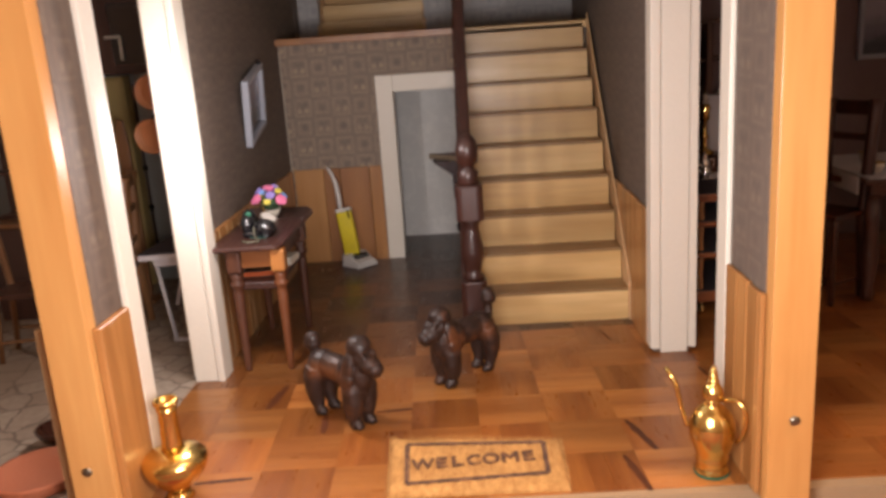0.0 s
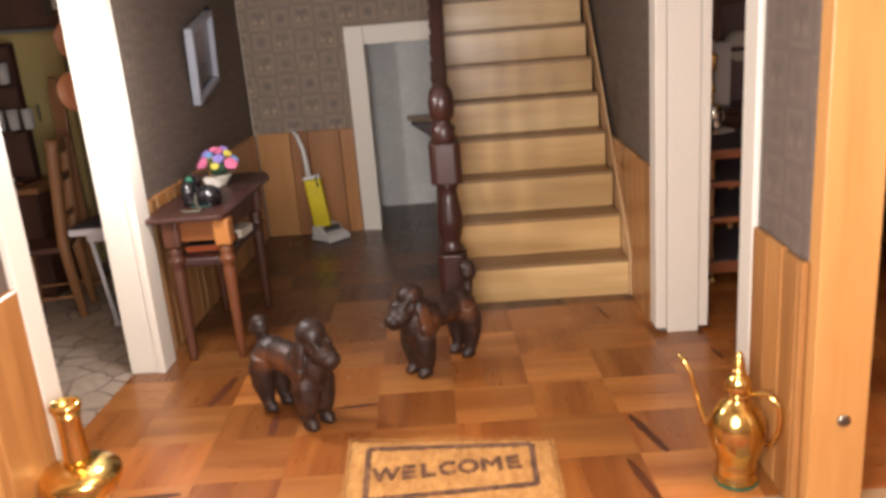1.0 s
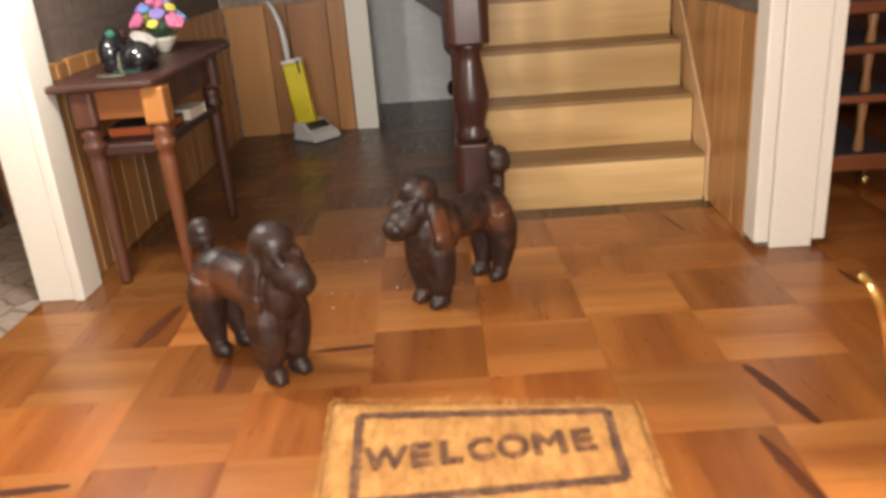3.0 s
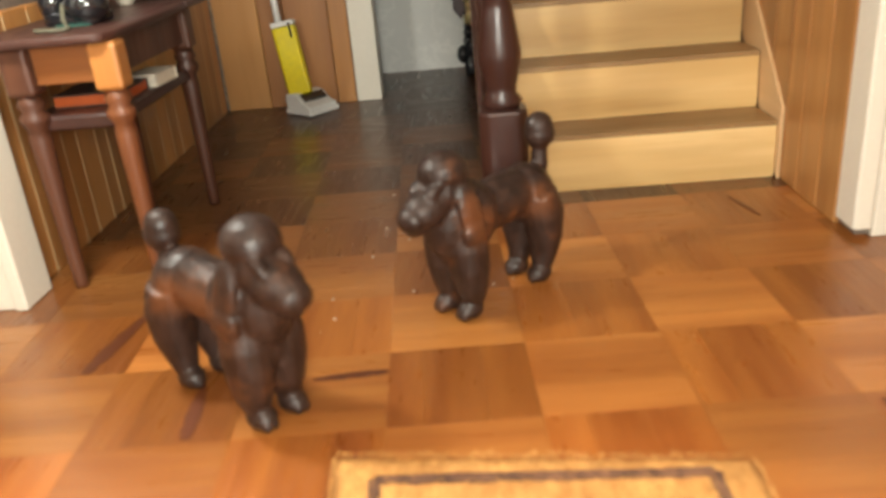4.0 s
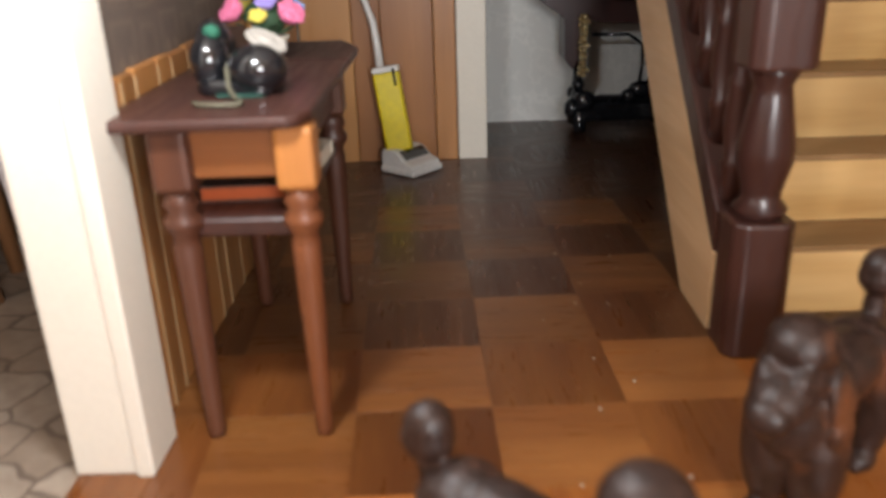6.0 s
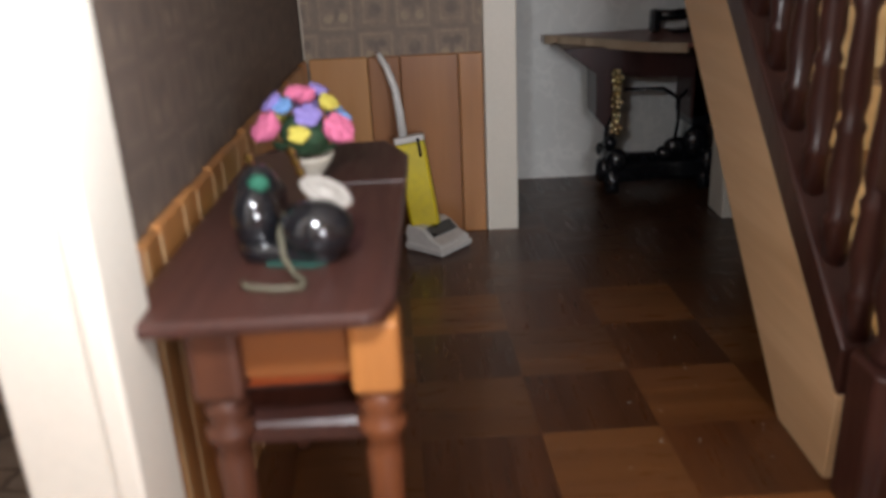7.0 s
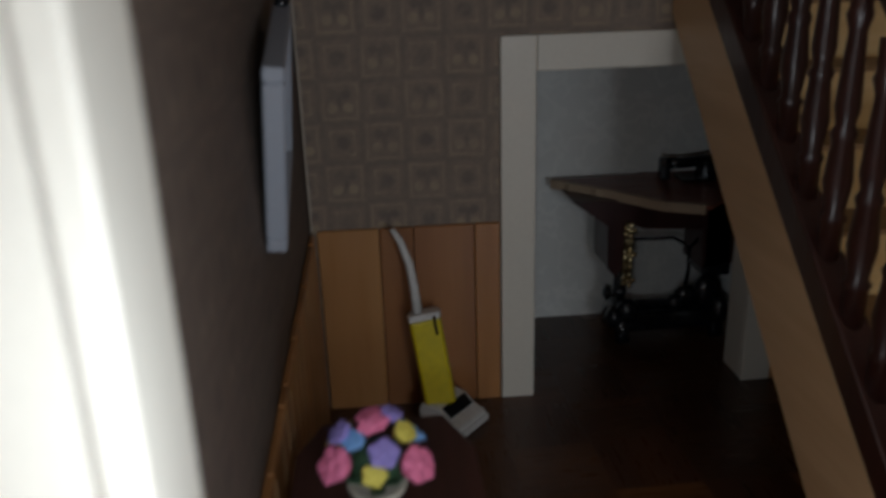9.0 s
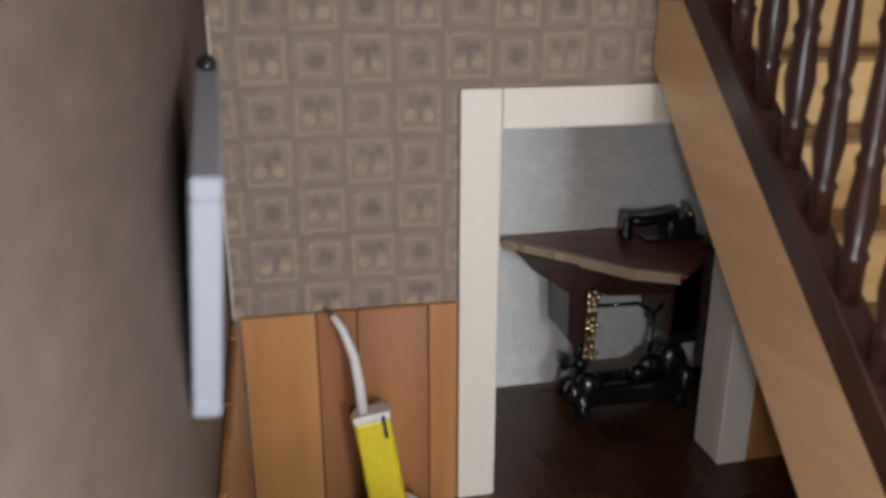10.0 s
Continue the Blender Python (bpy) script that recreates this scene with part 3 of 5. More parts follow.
part("finial", lathe([(0.06, 1.17), (0.085, 1.2), (0.07, 1.24), (0.08, 1.27), (0.05, 1.3), (0.05, 1.32), (0.075, 1.345), (0.083, 1.43), (0.07, 1.5), (0.035, 1.545), (0.002, 1.557)], 24), MAHOGANY, newel, "turned ball finial")
newel.location = Vector((0.015, 5.46, 0)) * S


# ---- things in the hall ----
def softened(ob, cell, smooth=4):
    r = ob.modifiers.new("blend", "REMESH")
    r.mode, r.voxel_size, r.use_smooth_shade = "VOXEL", cell * S, True
    s = ob.modifiers.new("smooth", "SMOOTH")
    s.factor, s.iterations = 0.5, smooth
    return ob


def poodle(tail=0.0, nod=(0.0, 0.0)):
    """A carved poodle, facing +x, its four feet round the origin; nod moves the head forwards and up."""
    bits = [egg((-0.02, 0, 0.325), (0.2, 0.084, 0.085), (0, 5, 0)), egg((0.13, 0, 0.32), (0.105, 0.1, 0.12)), egg((-0.155, 0, 0.315), (0.1, 0.098, 0.1)), egg((0.178, 0, 0.25), (0.068, 0.07, 0.11))]
    for s in (-1, 1):
        bits += [tube([(0.17, 0.042 * s, 0.33), (0.18, 0.05 * s, 0.24), (0.18, 0.051 * s, 0.17), (0.175, 0.051 * s, 0.1), (0.172, 0.05 * s, 0.055)], [0.06, 0.07, 0.066, 0.053, 0.037], 14)]
        bits += [egg((0.188, 0.05 * s, 0.03), (0.05, 0.038, 0.034)), egg((0.222, 0.062 * s, 0.02), (0.02, 0.014, 0.018)), egg((0.222, 0.04 * s, 0.02), (0.02, 0.014, 0.018))]
        bits += [tube([(-0.16, 0.048 * s, 0.32), (-0.18, 0.056 * s, 0.24), (-0.185, 0.056 * s, 0.16), (-0.18, 0.053 * s, 0.1), (-0.17, 0.052 * s, 0.055)], [0.068, 0.072, 0.062, 0.048, 0.036], 14)]
        bits += [egg((-0.155, 0.052 * s, 0.03), (0.05, 0.038, 0.034)), egg((-0.122, 0.052 * s, 0.02), (0.02, 0.02, 0.018))]
    head = []
    for s in (-1, 1):
        head += [egg((0.17, 0.086 * s, 0.4), (0.046, 0.02, 0.095), (7 * s, 8, 0)), egg((0.165, 0.094 * s, 0.335), (0.05, 0.022, 0.05), (0, 8, 0)), egg((0.278, 0.04 * s, 0.478), (0.018, 0.016, 0.012)),
                 egg((0.262, 0.038 * s, 0.494), (0.032, 0.02, 0.012), (0, 20, 0))]
    head += [egg((0.165, 0, 0.42), (0.078, 0.078, 0.1)), egg((0.2, 0, 0.465), (0.08, 0.076, 0.066)), egg((0.192, 0, 0.52), (0.08, 0.077, 0.07)), egg((0.222, 0, 0.52), (0.05, 0.062, 0.052)), egg((0.2, 0, 0.36), (0.07, 0.08, 0.12)),
             egg((0.27, 0, 0.43), (0.09, 0.066, 0.06), (0, 20, 0)), egg((0.235, 0, 0.45), (0.06, 0.066, 0.058)), egg((0.335, 0, 0.41), (0.038, 0.05, 0.042)), egg((0.349, 0, 0.426), (0.02, 0.026, 0.016)), egg((0.308, 0, 0.387), (0.048, 0.042, 0.025), (0, 20, 0))]
    for b in head:
        shift(b, Matrix.Translation((nod[0], 0, nod[1])))
    bits += head + [tube([(-0.21, 0, 0.34), (-0.235, 0, 0.39), (-0.24, 0, 0.44 + tail)], [0.04, 0.03, 0.027], 10), egg((-0.243, 0, 0.475 + tail), (0.055, 0.052, 0.052)), egg((-0.24, 0, 0.5 + tail), (0.05, 0.048, 0.05))]
    p = softened(part("poodle_statuette", join(*bits), CARVED), 0.0065, 2)
    return tagged(p, "carved dark brown wooden poodle standing on the parquet", "statuette", "carved poodles")


dog = poodle(-0.035, (0.02, -0.006))
dog.matrix_basis = pose(*(Vector((-0.82, 4.185, 0)) * S), 0, 0, -42)
other_dog = poodle(0.02, (0.02, -0.035))
other_dog.matrix_basis = pose(*(Vector((-0.06, 4.725, 0)) * S), 0, 0, -135)


def door_mat():
    e = thing("door_mat", (0, 0, 0), 0, "bristly tan coir door mat with dark lettering", "door mat")
    bl, br, fr, fl = Vector((-0.495, 3.85)), Vector((0.463, 3.755)), Vector((0.46, 3.25)), Vector((-0.455, 3.245))

    def at(u, v):
        return (bl * (1 - u) + br * u) * v + (fl * (1 - u) + fr * u) * (1 - v)

    bm = bmesh.new()
    nx, ny = 64, 34
    grid = []
    for j in range(ny + 1):
        row = []
        for i in range(nx + 1):
            rag = 0.008 * noise.noise((i * 0.9, j * 0.9, 3.0))
            u, v = i / nx, j / ny
            p = at(u + (rag if i in (0, nx) else 0) , v + (1.6 * rag if j in (0, ny) else 0))
            rim = min(i, nx - i, 1.5 * j, 1.5 * (ny - j))
            row.append(bm.verts.new((p.x, p.y, 0.012 if rim == 0 else 0.03 + 0.006 * noise.noise((i * 0.8, j * 0.8, 0)) - (0.006 if rim <= 1.5 else 0))))
        grid.append(row)
    for j in range(ny):
        for i in range(nx):
            bm.faces.new((grid[j][i], grid[j][i + 1], grid[j + 1][i + 1], grid[j + 1][i])).smooth = True
    rim = [grid[0][i] for i in range(nx + 1)] + [grid[j][nx] for j in range(1, ny + 1)] + [grid[ny][i] for i in range(nx - 1, -1, -1)] + [grid[j][0] for j in range(ny - 1, 0, -1)]
    low = [bm.verts.new((v.co.x, v.co.y, 0.0)) for v in rim]
    for k in range(len(rim)):
        bm.faces.new((rim[k], low[k], low[(k + 1) % len(rim)], rim[(k + 1) % len(rim)]))
    part("coir_pad", bm, COIR, e)
    # dark border and letters, pressed into the pile
    corners = [Vector((-0.362, 3.325)), Vector((0.362, 3.378)), Vector((0.364, 3.7)), Vector((-0.39, 3.737))]
    for side_no, (p0, p1) in enumerate(zip(corners, corners[1:] + corners[:1])):
        bm = bmesh.new()
        n = 26
        a, b = (side_no * 0.3, 0.0), (0.0, side_no * 0.4)
        side = (p1 - p0).normalized().orthogonal() * 0.013
        pts = []
        for k in range(n + 1):
            w = 1 + 0.35 * noise.noise((k * 0.9, a[0] * 9, 0))
            o = side * 0.3 * noise.noise((k * 0.6, b[1] * 9, 5))
            c = p0.lerp(p1, k / n) + o
            pts.append([bm.verts.new((*(c + s * side * w), z)) for s in (-1, 1) for z in (0.02, 0.0375 - 0.0012 * (side_no % 2))])
        for q, r in zip(pts, pts[1:]):
            for i, j in ((0, 1), (1, 3), (3, 2), (2, 0)):
                bm.faces.new((q[i], q[j], r[j], r[i]))
        bm.faces.new((pts[0][0], pts[0][1], pts[0][3], pts[0][2]))
        bm.faces.new((pts[-1][0], pts[-1][1], pts[-1][3], pts[-1][2]))
        bmesh.ops.recalc_face_normals(bm, faces=bm.faces[:])
        part("border_stripe", bm, COIR_DARK, e, "dark brown border stripe")
    # loose fibre ends over the pad
    fuzz = bmesh.new()
    pick = random.Random(12)
    for k in range(5200):
        edge = k % 4 == 0
        u, v = pick.random(), pick.random()
        if edge:
            u, v = pick.choice([(u, -0.003), (u, 1.003), (-0.003, v), (1.003, v)])
        c = at(u, v)
        a, long = pick.uniform(0, 6.28), pick.uniform(0.008, 0.018)
        d = Vector((math.cos(a), math.sin(a)))
        z = 0.012 + 0.018 * pick.random() if edge else 0.034
        q = [(c.x - d.y * 0.0016, c.y + d.x * 0.0016, z), (c.x + d.y * 0.0016, c.y - d.x * 0.0016, z), (c.x + d.x * long, c.y + d.y * long, max(z + pick.uniform(-0.004, 0.01), 0.004))]
        fuzz.faces.new([fuzz.verts.new(w) for w in q])
    part("fibre_fringe", fuzz, COIR, e, "loose tan fibre ends")
    text = "WELCOME"
    across = (0.06, 0.215, 0.345, 0.485, 0.63, 0.79, 0.94)
    start, end = Vector((-0.325, 3.463)), Vector((0.312, 3.512))
    for k, ch in enumerate(text):
        cu = bpy.data.curves.new("letter", "FONT")
        cu.body, cu.size, cu.extrude, cu.align_x, cu.offset = ch, 1.0, 0.04, "CENTER", 0.0
        tmp = bpy.data.objects.new("letter", cu)
        scene.collection.objects.link(tmp)
        me = bpy.data.meshes.new_from_object(tmp)
        bpy.data.objects.remove(tmp)
        bold = bmesh.new()
        for dx, dy, dz in ((-0.034, 0, 0), (0.034, 0.008, 0.004), (0, -0.022, 0.008), (0, 0.024, 0.012)):
            one = bmesh.new()
            one.from_mesh(me)
            shift(one, Matrix.Translation((dx, dy, dz)))
            spare = bpy.data.meshes.new("spare")
            one.to_mesh(spare)
            one.free()
            bold.from_mesh(spare)
            bpy.data.meshes.remove(spare)
        bold.to_mesh(me)
        bold.free()
        for v in me.vertices:
            v.co *= 0.142 * S
            v.co.x *= 0.8 if ch in "COW" else 0.95
        me.materials.append(COIR_LETTER)
        c = start.lerp(end, across[k])
        run = end - start
        ob = new("letter", me)
        ob.parent = e
        ob.matrix_basis = pose(c.x * S, c.y * S, 0.033 * S, 0, 0, math.degrees(math.atan2(run.y, run.x)))
        tagged(ob, "dark brown letter woven into the coir")
    return e


def coir(name, a, b, worn=None):
    m, nt, bs = material(name)
    vec = coords(nt, (1, 0.35, 1))
    n1, n2 = noise_(nt, vec, 30.0, 4.0, 0.7), noise_(nt, coords(nt), 7.0, 3.0)
    t = mix(nt, span(nt, n1, 0.3, 0.7), a, b)
    t = mix(nt, span(nt, n2, 0.4, 0.7, 0.0, 0.4), t, tuple(c * 0.7 for c in a))
    if worn:
        t = mix(nt, span(nt, noise_(nt, coords(nt), 26.0, 4.0, 0.7), 0.45, 0.66, 0.0, 0.75), t, worn)
    put(nt, bs.inputs["Base Color"], t)
    bs.inputs["Roughness"].default_value = 0.9
    bump(nt, bs, noise_(nt, vec, 55.0, 4.0, 0.75), 0.9, 0.012)
    return m


COIR = coir("coir_pile", (0.4, 0.19, 0.05), (0.64, 0.36, 0.115))
COIR_LETTER = coir("lettering_coir", (0.07, 0.032, 0.02), (0.17, 0.08, 0.04), (0.38, 0.18, 0.055))
COIR_DARK = coir("dark_coir_pile", (0.055, 0.025, 0.018), (0.2, 0.1, 0.055))
door_mat()


def ewer():
    e = thing("brass_ewer", (1.185, 3.375, 0), -43, "polished brass ewer with a long curved spout", "ewer")
    part("body", lathe([(0.07, 0.012), (0.086, 0.014), (0.087, 0.026), (0.079, 0.036), (0.076, 0.07), (0.083, 0.08), (0.076, 0.092), (0.08, 0.115), (0.096, 0.155), (0.109, 0.2), (0.113, 0.235), (0.109, 0.275), (0.092, 0.32), (0.066, 0.353), (0.045, 0.372), (0.038, 0.385), (0.046, 0.395), (0.04, 0.405)], 36), BRASS, e)
    part("foot_felt", lathe([(0.084, 0.0), (0.09, 0.013)], 24), GREEN, e, "worn green felt foot")
    part("lid", lathe([(0.04, 0.404), (0.05, 0.412), (0.052, 0.43), (0.046, 0.46), (0.034, 0.48), (0.026, 0.487), (0.031, 0.497), (0.026, 0.508), (0.02, 0.513), (0.026, 0.523), (0.022, 0.533), (0.017, 0.537), (0.022, 0.547), (0.017, 0.557), (0.012, 0.56), (0.015, 0.57), (0.006, 0.582)], 24), BRASS, e)
    part("spout", tube([(-0.05, 0, 0.34), (-0.075, 0, 0.32), (-0.103, 0, 0.265), (-0.125, 0, 0.225), (-0.139, 0, 0.218), (-0.15, 0, 0.245), (-0.165, 0, 0.29), (-0.18, 0, 0.34), (-0.193, 0, 0.39), (-0.208, 0, 0.435), (-0.232, 0, 0.47), (-0.262, 0, 0.505)],
                       [0.022, 0.018, 0.014, 0.013, 0.013, 0.012, 0.012, 0.012, 0.012, 0.013, 0.013, 0.01], 12), BRASS, e)
    part("handle", tube([(0.035, 0, 0.4), (0.08, 0, 0.42), (0.12, 0, 0.425), (0.15, 0, 0.41), (0.167, 0, 0.378), (0.172, 0, 0.335), (0.166, 0, 0.285), (0.15, 0, 0.235), (0.123, 0, 0.205)], [0.01, 0.011, 0.012, 0.012, 0.012, 0.012, 0.011, 0.01, 0.009], 12), BRASS, e)
    return e


def vase():
    e = thing("brass_vase", (-1.545, 3.345, 0), 0, "polished brass vase with a narrow neck", "vase")
    part("foot", lathe([(0.06, 0.0), (0.075, 0.012), (0.062, 0.03), (0.054, 0.048)], 32), BRASS, e)
    part("body", lathe([(0.05, 0.046), (0.09, 0.085), (0.147, 0.155), (0.166, 0.205), (0.163, 0.235), (0.14, 0.256), (0.1, 0.268), (0.06, 0.278)], 36), BRASS, e)
    part("neck", lathe([(0.058, 0.277), (0.053, 0.31), (0.048, 0.41), (0.047, 0.48), (0.056, 0.52), (0.044, 0.521), (0.038, 0.48), (0.034, 0.37)], 32), BRASS, e)
    part("rim", lathe([(0.056, 0.52), (0.062, 0.53), (0.064, 0.544), (0.057, 0.555), (0.046, 0.549), (0.042, 0.522)], 32), BRASS, e)
    return e


DARK_GREEN = plain("dark_green_felt", (0.012, 0.055, 0.04), 0.85)
GREEN = plain("worn_green_felt", (0.02, 0.12, 0.07), 0.8)
ewer()
vase()


SLOPE = 0.8


def console_table():
    e = thing("console_table", (-1.515, 5.465, 0), 0, "dark wooden console table with turned legs and a shelf", "table")
    rise = pose(0, -0.54, 0.93, SLOPE, 0, 0) @ pose(0, 0.54, -0.93)
    part("tabletop", shift(prism([(-0.278, -0.54), (0.185, -0.535), (0.213, -0.518), (0.235, -0.46), (0.243, 0.295), (-0.262, 0.295)], 0.898, 0.93, "z", 0.01), rise), TABLE_TOP, e, "scuffed dark tabletop")
    part("flap", shift(prism([(-0.262, 0.3), (0.243, 0.3), (0.245, 0.58), (0.17, 0.76), (-0.19, 0.76), (-0.262, 0.6)], 0.898, 0.93, "z", 0.01), rise), TABLE_TOP, e, "end flap of the tabletop")
    part("apron", box(-0.11, 0.15, -0.458, -0.433, 0.765, 0.897, 0.003), TABLE_ORANGE, e, "orange-brown apron")
    part("apron", box(-0.13, 0.14, 0.395, 0.42, 0.765, 0.91, 0.003), TABLE_ORANGE, e)
    for x in (-0.165, 0.155):
        part("apron", prism([(-0.4, 0.765), (0.39, 0.765), (0.39, 0.909), (-0.4, 0.898)], x, x + 0.015, "x", 0.002), TABLE_LEG, e)
    part("shelf", box(-0.165, 0.165, -0.445, 0.42, 0.6, 0.65, 0.008), TABLE_TOP, e, "dark lower shelf")
    # the front right leg has the light falling on it put into its colour
    legs = [(-0.12, -0.45, TABLE_LEG), (0.19, -0.45, TABLE_LEG_LIT), (-0.16, 0.42, TABLE_LEG), (0.15, 0.42, TABLE_LEG)]
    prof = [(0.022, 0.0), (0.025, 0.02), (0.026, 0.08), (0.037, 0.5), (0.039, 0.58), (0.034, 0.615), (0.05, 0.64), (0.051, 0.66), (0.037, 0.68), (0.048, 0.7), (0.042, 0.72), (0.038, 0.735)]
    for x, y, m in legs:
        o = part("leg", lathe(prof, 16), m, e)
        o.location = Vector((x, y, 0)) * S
        part("leg_block", box(-0.05, 0.05, -0.05, 0.05, 0.7355, 0.897 if y < 0 else 0.91, 0.014, 2), TABLE_BLOCK_LIT if m is TABLE_LEG_LIT else TABLE_LEG, o, "orange-brown square block, its lit tone in the colour" if m is TABLE_LEG_LIT else "")
    return e


TABLE_LEG_LIT = wood("table_leg_lit_orange", (0.085, 0.024, 0.01), (0.12, 0.036, 0.013), (0.2, 0.068, 0.022), "z", 0.45, 0.12, 1.0)
console_table()


def shelf_book(name, place, size, turn, cover, pages, label):
    e = thing(name, place, turn, label, "book")
    w, d, h = size
    part("page_block", box(-w / 2 + 0.006, w / 2 - 0.006, -d / 2 + 0.003, d / 2 - 0.006, 0.005, h - 0.005), pages, e)
    part("cover", join(box(-w / 2, w / 2, -d / 2, d / 2, 0, 0.005), box(-w / 2, w / 2, -d / 2, d / 2, h - 0.005, h), box(-w / 2, w / 2, d / 2 - 0.004, d / 2, 0.004, h - 0.004)), cover, e)
    return e


ORANGE_CARD = plain("orange_card", (0.42, 0.075, 0.01), 0.55)
DARK_CARD = plain("dark_card", (0.045, 0.025, 0.02), 0.5)
CREAM = plain("cream_paper", (0.6, 0.55, 0.45), 0.6)
shelf_book("book", (-1.505, 5.295, 0.651), (0.27, 0.26, 0.045), 2, DARK_CARD, ORANGE_CARD, "dark book with orange page edges on the shelf")
shelf_book("book", (-1.405, 5.56, 0.651), (0.13, 0.2, 0.05), -4, CREAM, CREAM, "small cream book on the shelf")


def telephone():
    e = thing("telephone", (-1.51, 5.25, 0.9348), -12, "glossy black vintage telephone with a cream dial", "telephone", "", (SLOPE, 0))
    part("body", prism([(-0.1, -0.055), (-0.07, -0.075), (0.09, -0.075), (0.12, -0.05), (0.115, 0.06), (0.08, 0.09), (-0.08, 0.09), (-0.11, 0.06)], 0.0, 0.045, "z", 0.016), BAKELITE, e)
    part("hump", join(egg((0.068, -0.02, 0.065), (0.082, 0.076, 0.066), (-10, 0, 0)), egg((-0.07, -0.01, 0.08), (0.053, 0.058, 0.08))), BAKELITE, e)
    part("dial", shift(lathe([(0.05, 0), (0.056, 0.006), (0.05, 0.014), (0.046, 0.011), (0.018, 0.012), (0.014, 0.018)], 24), pose(0.075, 0.035, 0.125, 14, 26, 0) @ Matrix.Diagonal((1.1, 0.75, 1, 1))), DIAL, e, "grey cream finger dial")
    part("pillar", join(prism([(-0.125, 0.0), (-0.09, 0.085), (-0.03, 0.085), (-0.03, 0.0)], 0.03, 0.14, "z", 0.012), egg((-0.078, 0.035, 0.12), (0.05, 0.055, 0.07))), BAKELITE, e, "black pillar of the telephone")
    part("base_felt", prism([(-0.03, -0.085), (0.075, -0.085), (0.1, -0.06), (0.1, 0.03), (-0.03, 0.03)], 0.0002, 0.01, "z", 0.003), DARK_GREEN, e, "green felt under the base")
    part("glue_spot", egg((-0.055, -0.01, 0.16), (0.024, 0.02, 0.02)), GREEN, e, "green felt spot")
    part("cord", tube([(0.0, -0.02, 0.1), (0.005, -0.07, 0.07), (0.02, -0.1, 0.03), (0.05, -0.13, 0.01), (0.085, -0.165, 0.008), (0.09, -0.19, 0.008), (0.04, -0.205, 0.008), (-0.02, -0.2, 0.008), (-0.04, -0.18, 0.008)], 0.0065, 8), CORD, e, "olive cloth cord")
    return e


DIAL = plain("grey_cream_dial", (0.4, 0.37, 0.33), 0.5)
PLATE_BROWN = plain("brown_plate", (0.03, 0.014, 0.008), 0.5)
BAKELITE = plain("black_bakelite", (0.01, 0.01, 0.012), 0.14, 0.0, 0.8)


def plaque():
    e = thing("propped_plaque", (-1.575, 5.52, 1.03), 23, "small brown plaque with beaded gold edges propped on the table", "plaque", "", (25, 0))
    part("board", prism([(-0.052, -0.185), (0.052, -0.185), (0.052, 0.1), (-0.052, 0.1)], -0.004, 0.004, "z", 0.002), PLATE_BROWN, e)
    for x in (-0.054, 0.054):
        a, b = Vector((x, 0.1, 0.006)), Vector((x, -0.1, 0.006))
        part("beaded_edge", tube([a.lerp(b, k / 20) for k in range(21)], [0.0075 + 0.005 * (k % 4 in (1, 2)) for k in range(21)], 8), BRASS, e, "beaded gold edge")
    return e


CORD = plain("olive_cord", (0.11, 0.1, 0.065), 0.6)
telephone()
plaque()


def flower_bowl():
    e = thing("flower_bowl", (-1.545, 5.81, 0.943), 0, "white bowl of pink, yellow, violet and blue flowers", "flowers")
    part("bowl", lathe([(0.03, 0.0), (0.034, 0.008), (0.05, 0.03), (0.075, 0.07), (0.08, 0.085), (0.07, 0.085), (0.03, 0.06)], 24), CREAM, e, "white china bowl")
    blooms = [(0.0, 0.02, 0.27, 0.05, PINK), (-0.1, -0.05, 0.185, 0.056, PINK), (0.1, -0.055, 0.17, 0.056, PINK), (-0.015, -0.03, 0.285, 0.03, PINK), (-0.005, -0.08, 0.165, 0.036, YELLOW), (0.075, -0.01, 0.245, 0.036, YELLOW),
              (0.02, -0.06, 0.215, 0.045, VIOLET), (-0.085, 0.0, 0.25, 0.04, VIOLET), (-0.05, -0.03, 0.245, 0.036, BLUE), (0.0, 0.08, 0.23, 0.05, VIOLET), (-0.09, 0.07, 0.19, 0.05, YELLOW), (0.09, 0.07, 0.19, 0.05, BLUE), (0.045, 0.03, 0.28, 0.034, VIOLET)]
    for x, y, z, r, m in blooms:
        petals = [egg((0, 0, 0), (r * 0.5, r * 0.5, r * 0.5), seg=10)]
        for ring, n, tilt, far in ((0, 5, 35, 0.5), (1, 6, 70, 0.62)):
            for k in range(n):
                a = 360 * k / n + 25 * ring
                petals.append(shift(egg((r * far, 0, 0), (r * 0.5, r * 0.42, r * 0.16), (0, -tilt + 90 * (1 - ring) * 0.4, 0), 8), pose(0, 0, r * (0.25 - 0.3 * ring), 0, 0, a)))
        way = Vector((x, y - 0.02, 0.09))
        q = way.to_track_quat("Z", "Y").to_matrix().to_4x4()
        part("bloom", shift(join(*petals), Matrix.Translation((x, y, z)) @ q), m, e)
    leaves = []
    for k in range(12):
        a = 30 * k
        leaves.append(shift(egg((0.06, 0, 0), (0.05, 0.022, 0.006), (0, -25, 0), 8), pose(0, 0, 0.1 + 0.02 * (k % 3), 0, 0, a)))
    part("leaves", join(*leaves, egg((0, 0, 0.15), (0.075, 0.075, 0.07), seg=12)), LEAF, e, "dark green leaves")
    e.scale = (0.95, 0.95, 0.88)
    return e


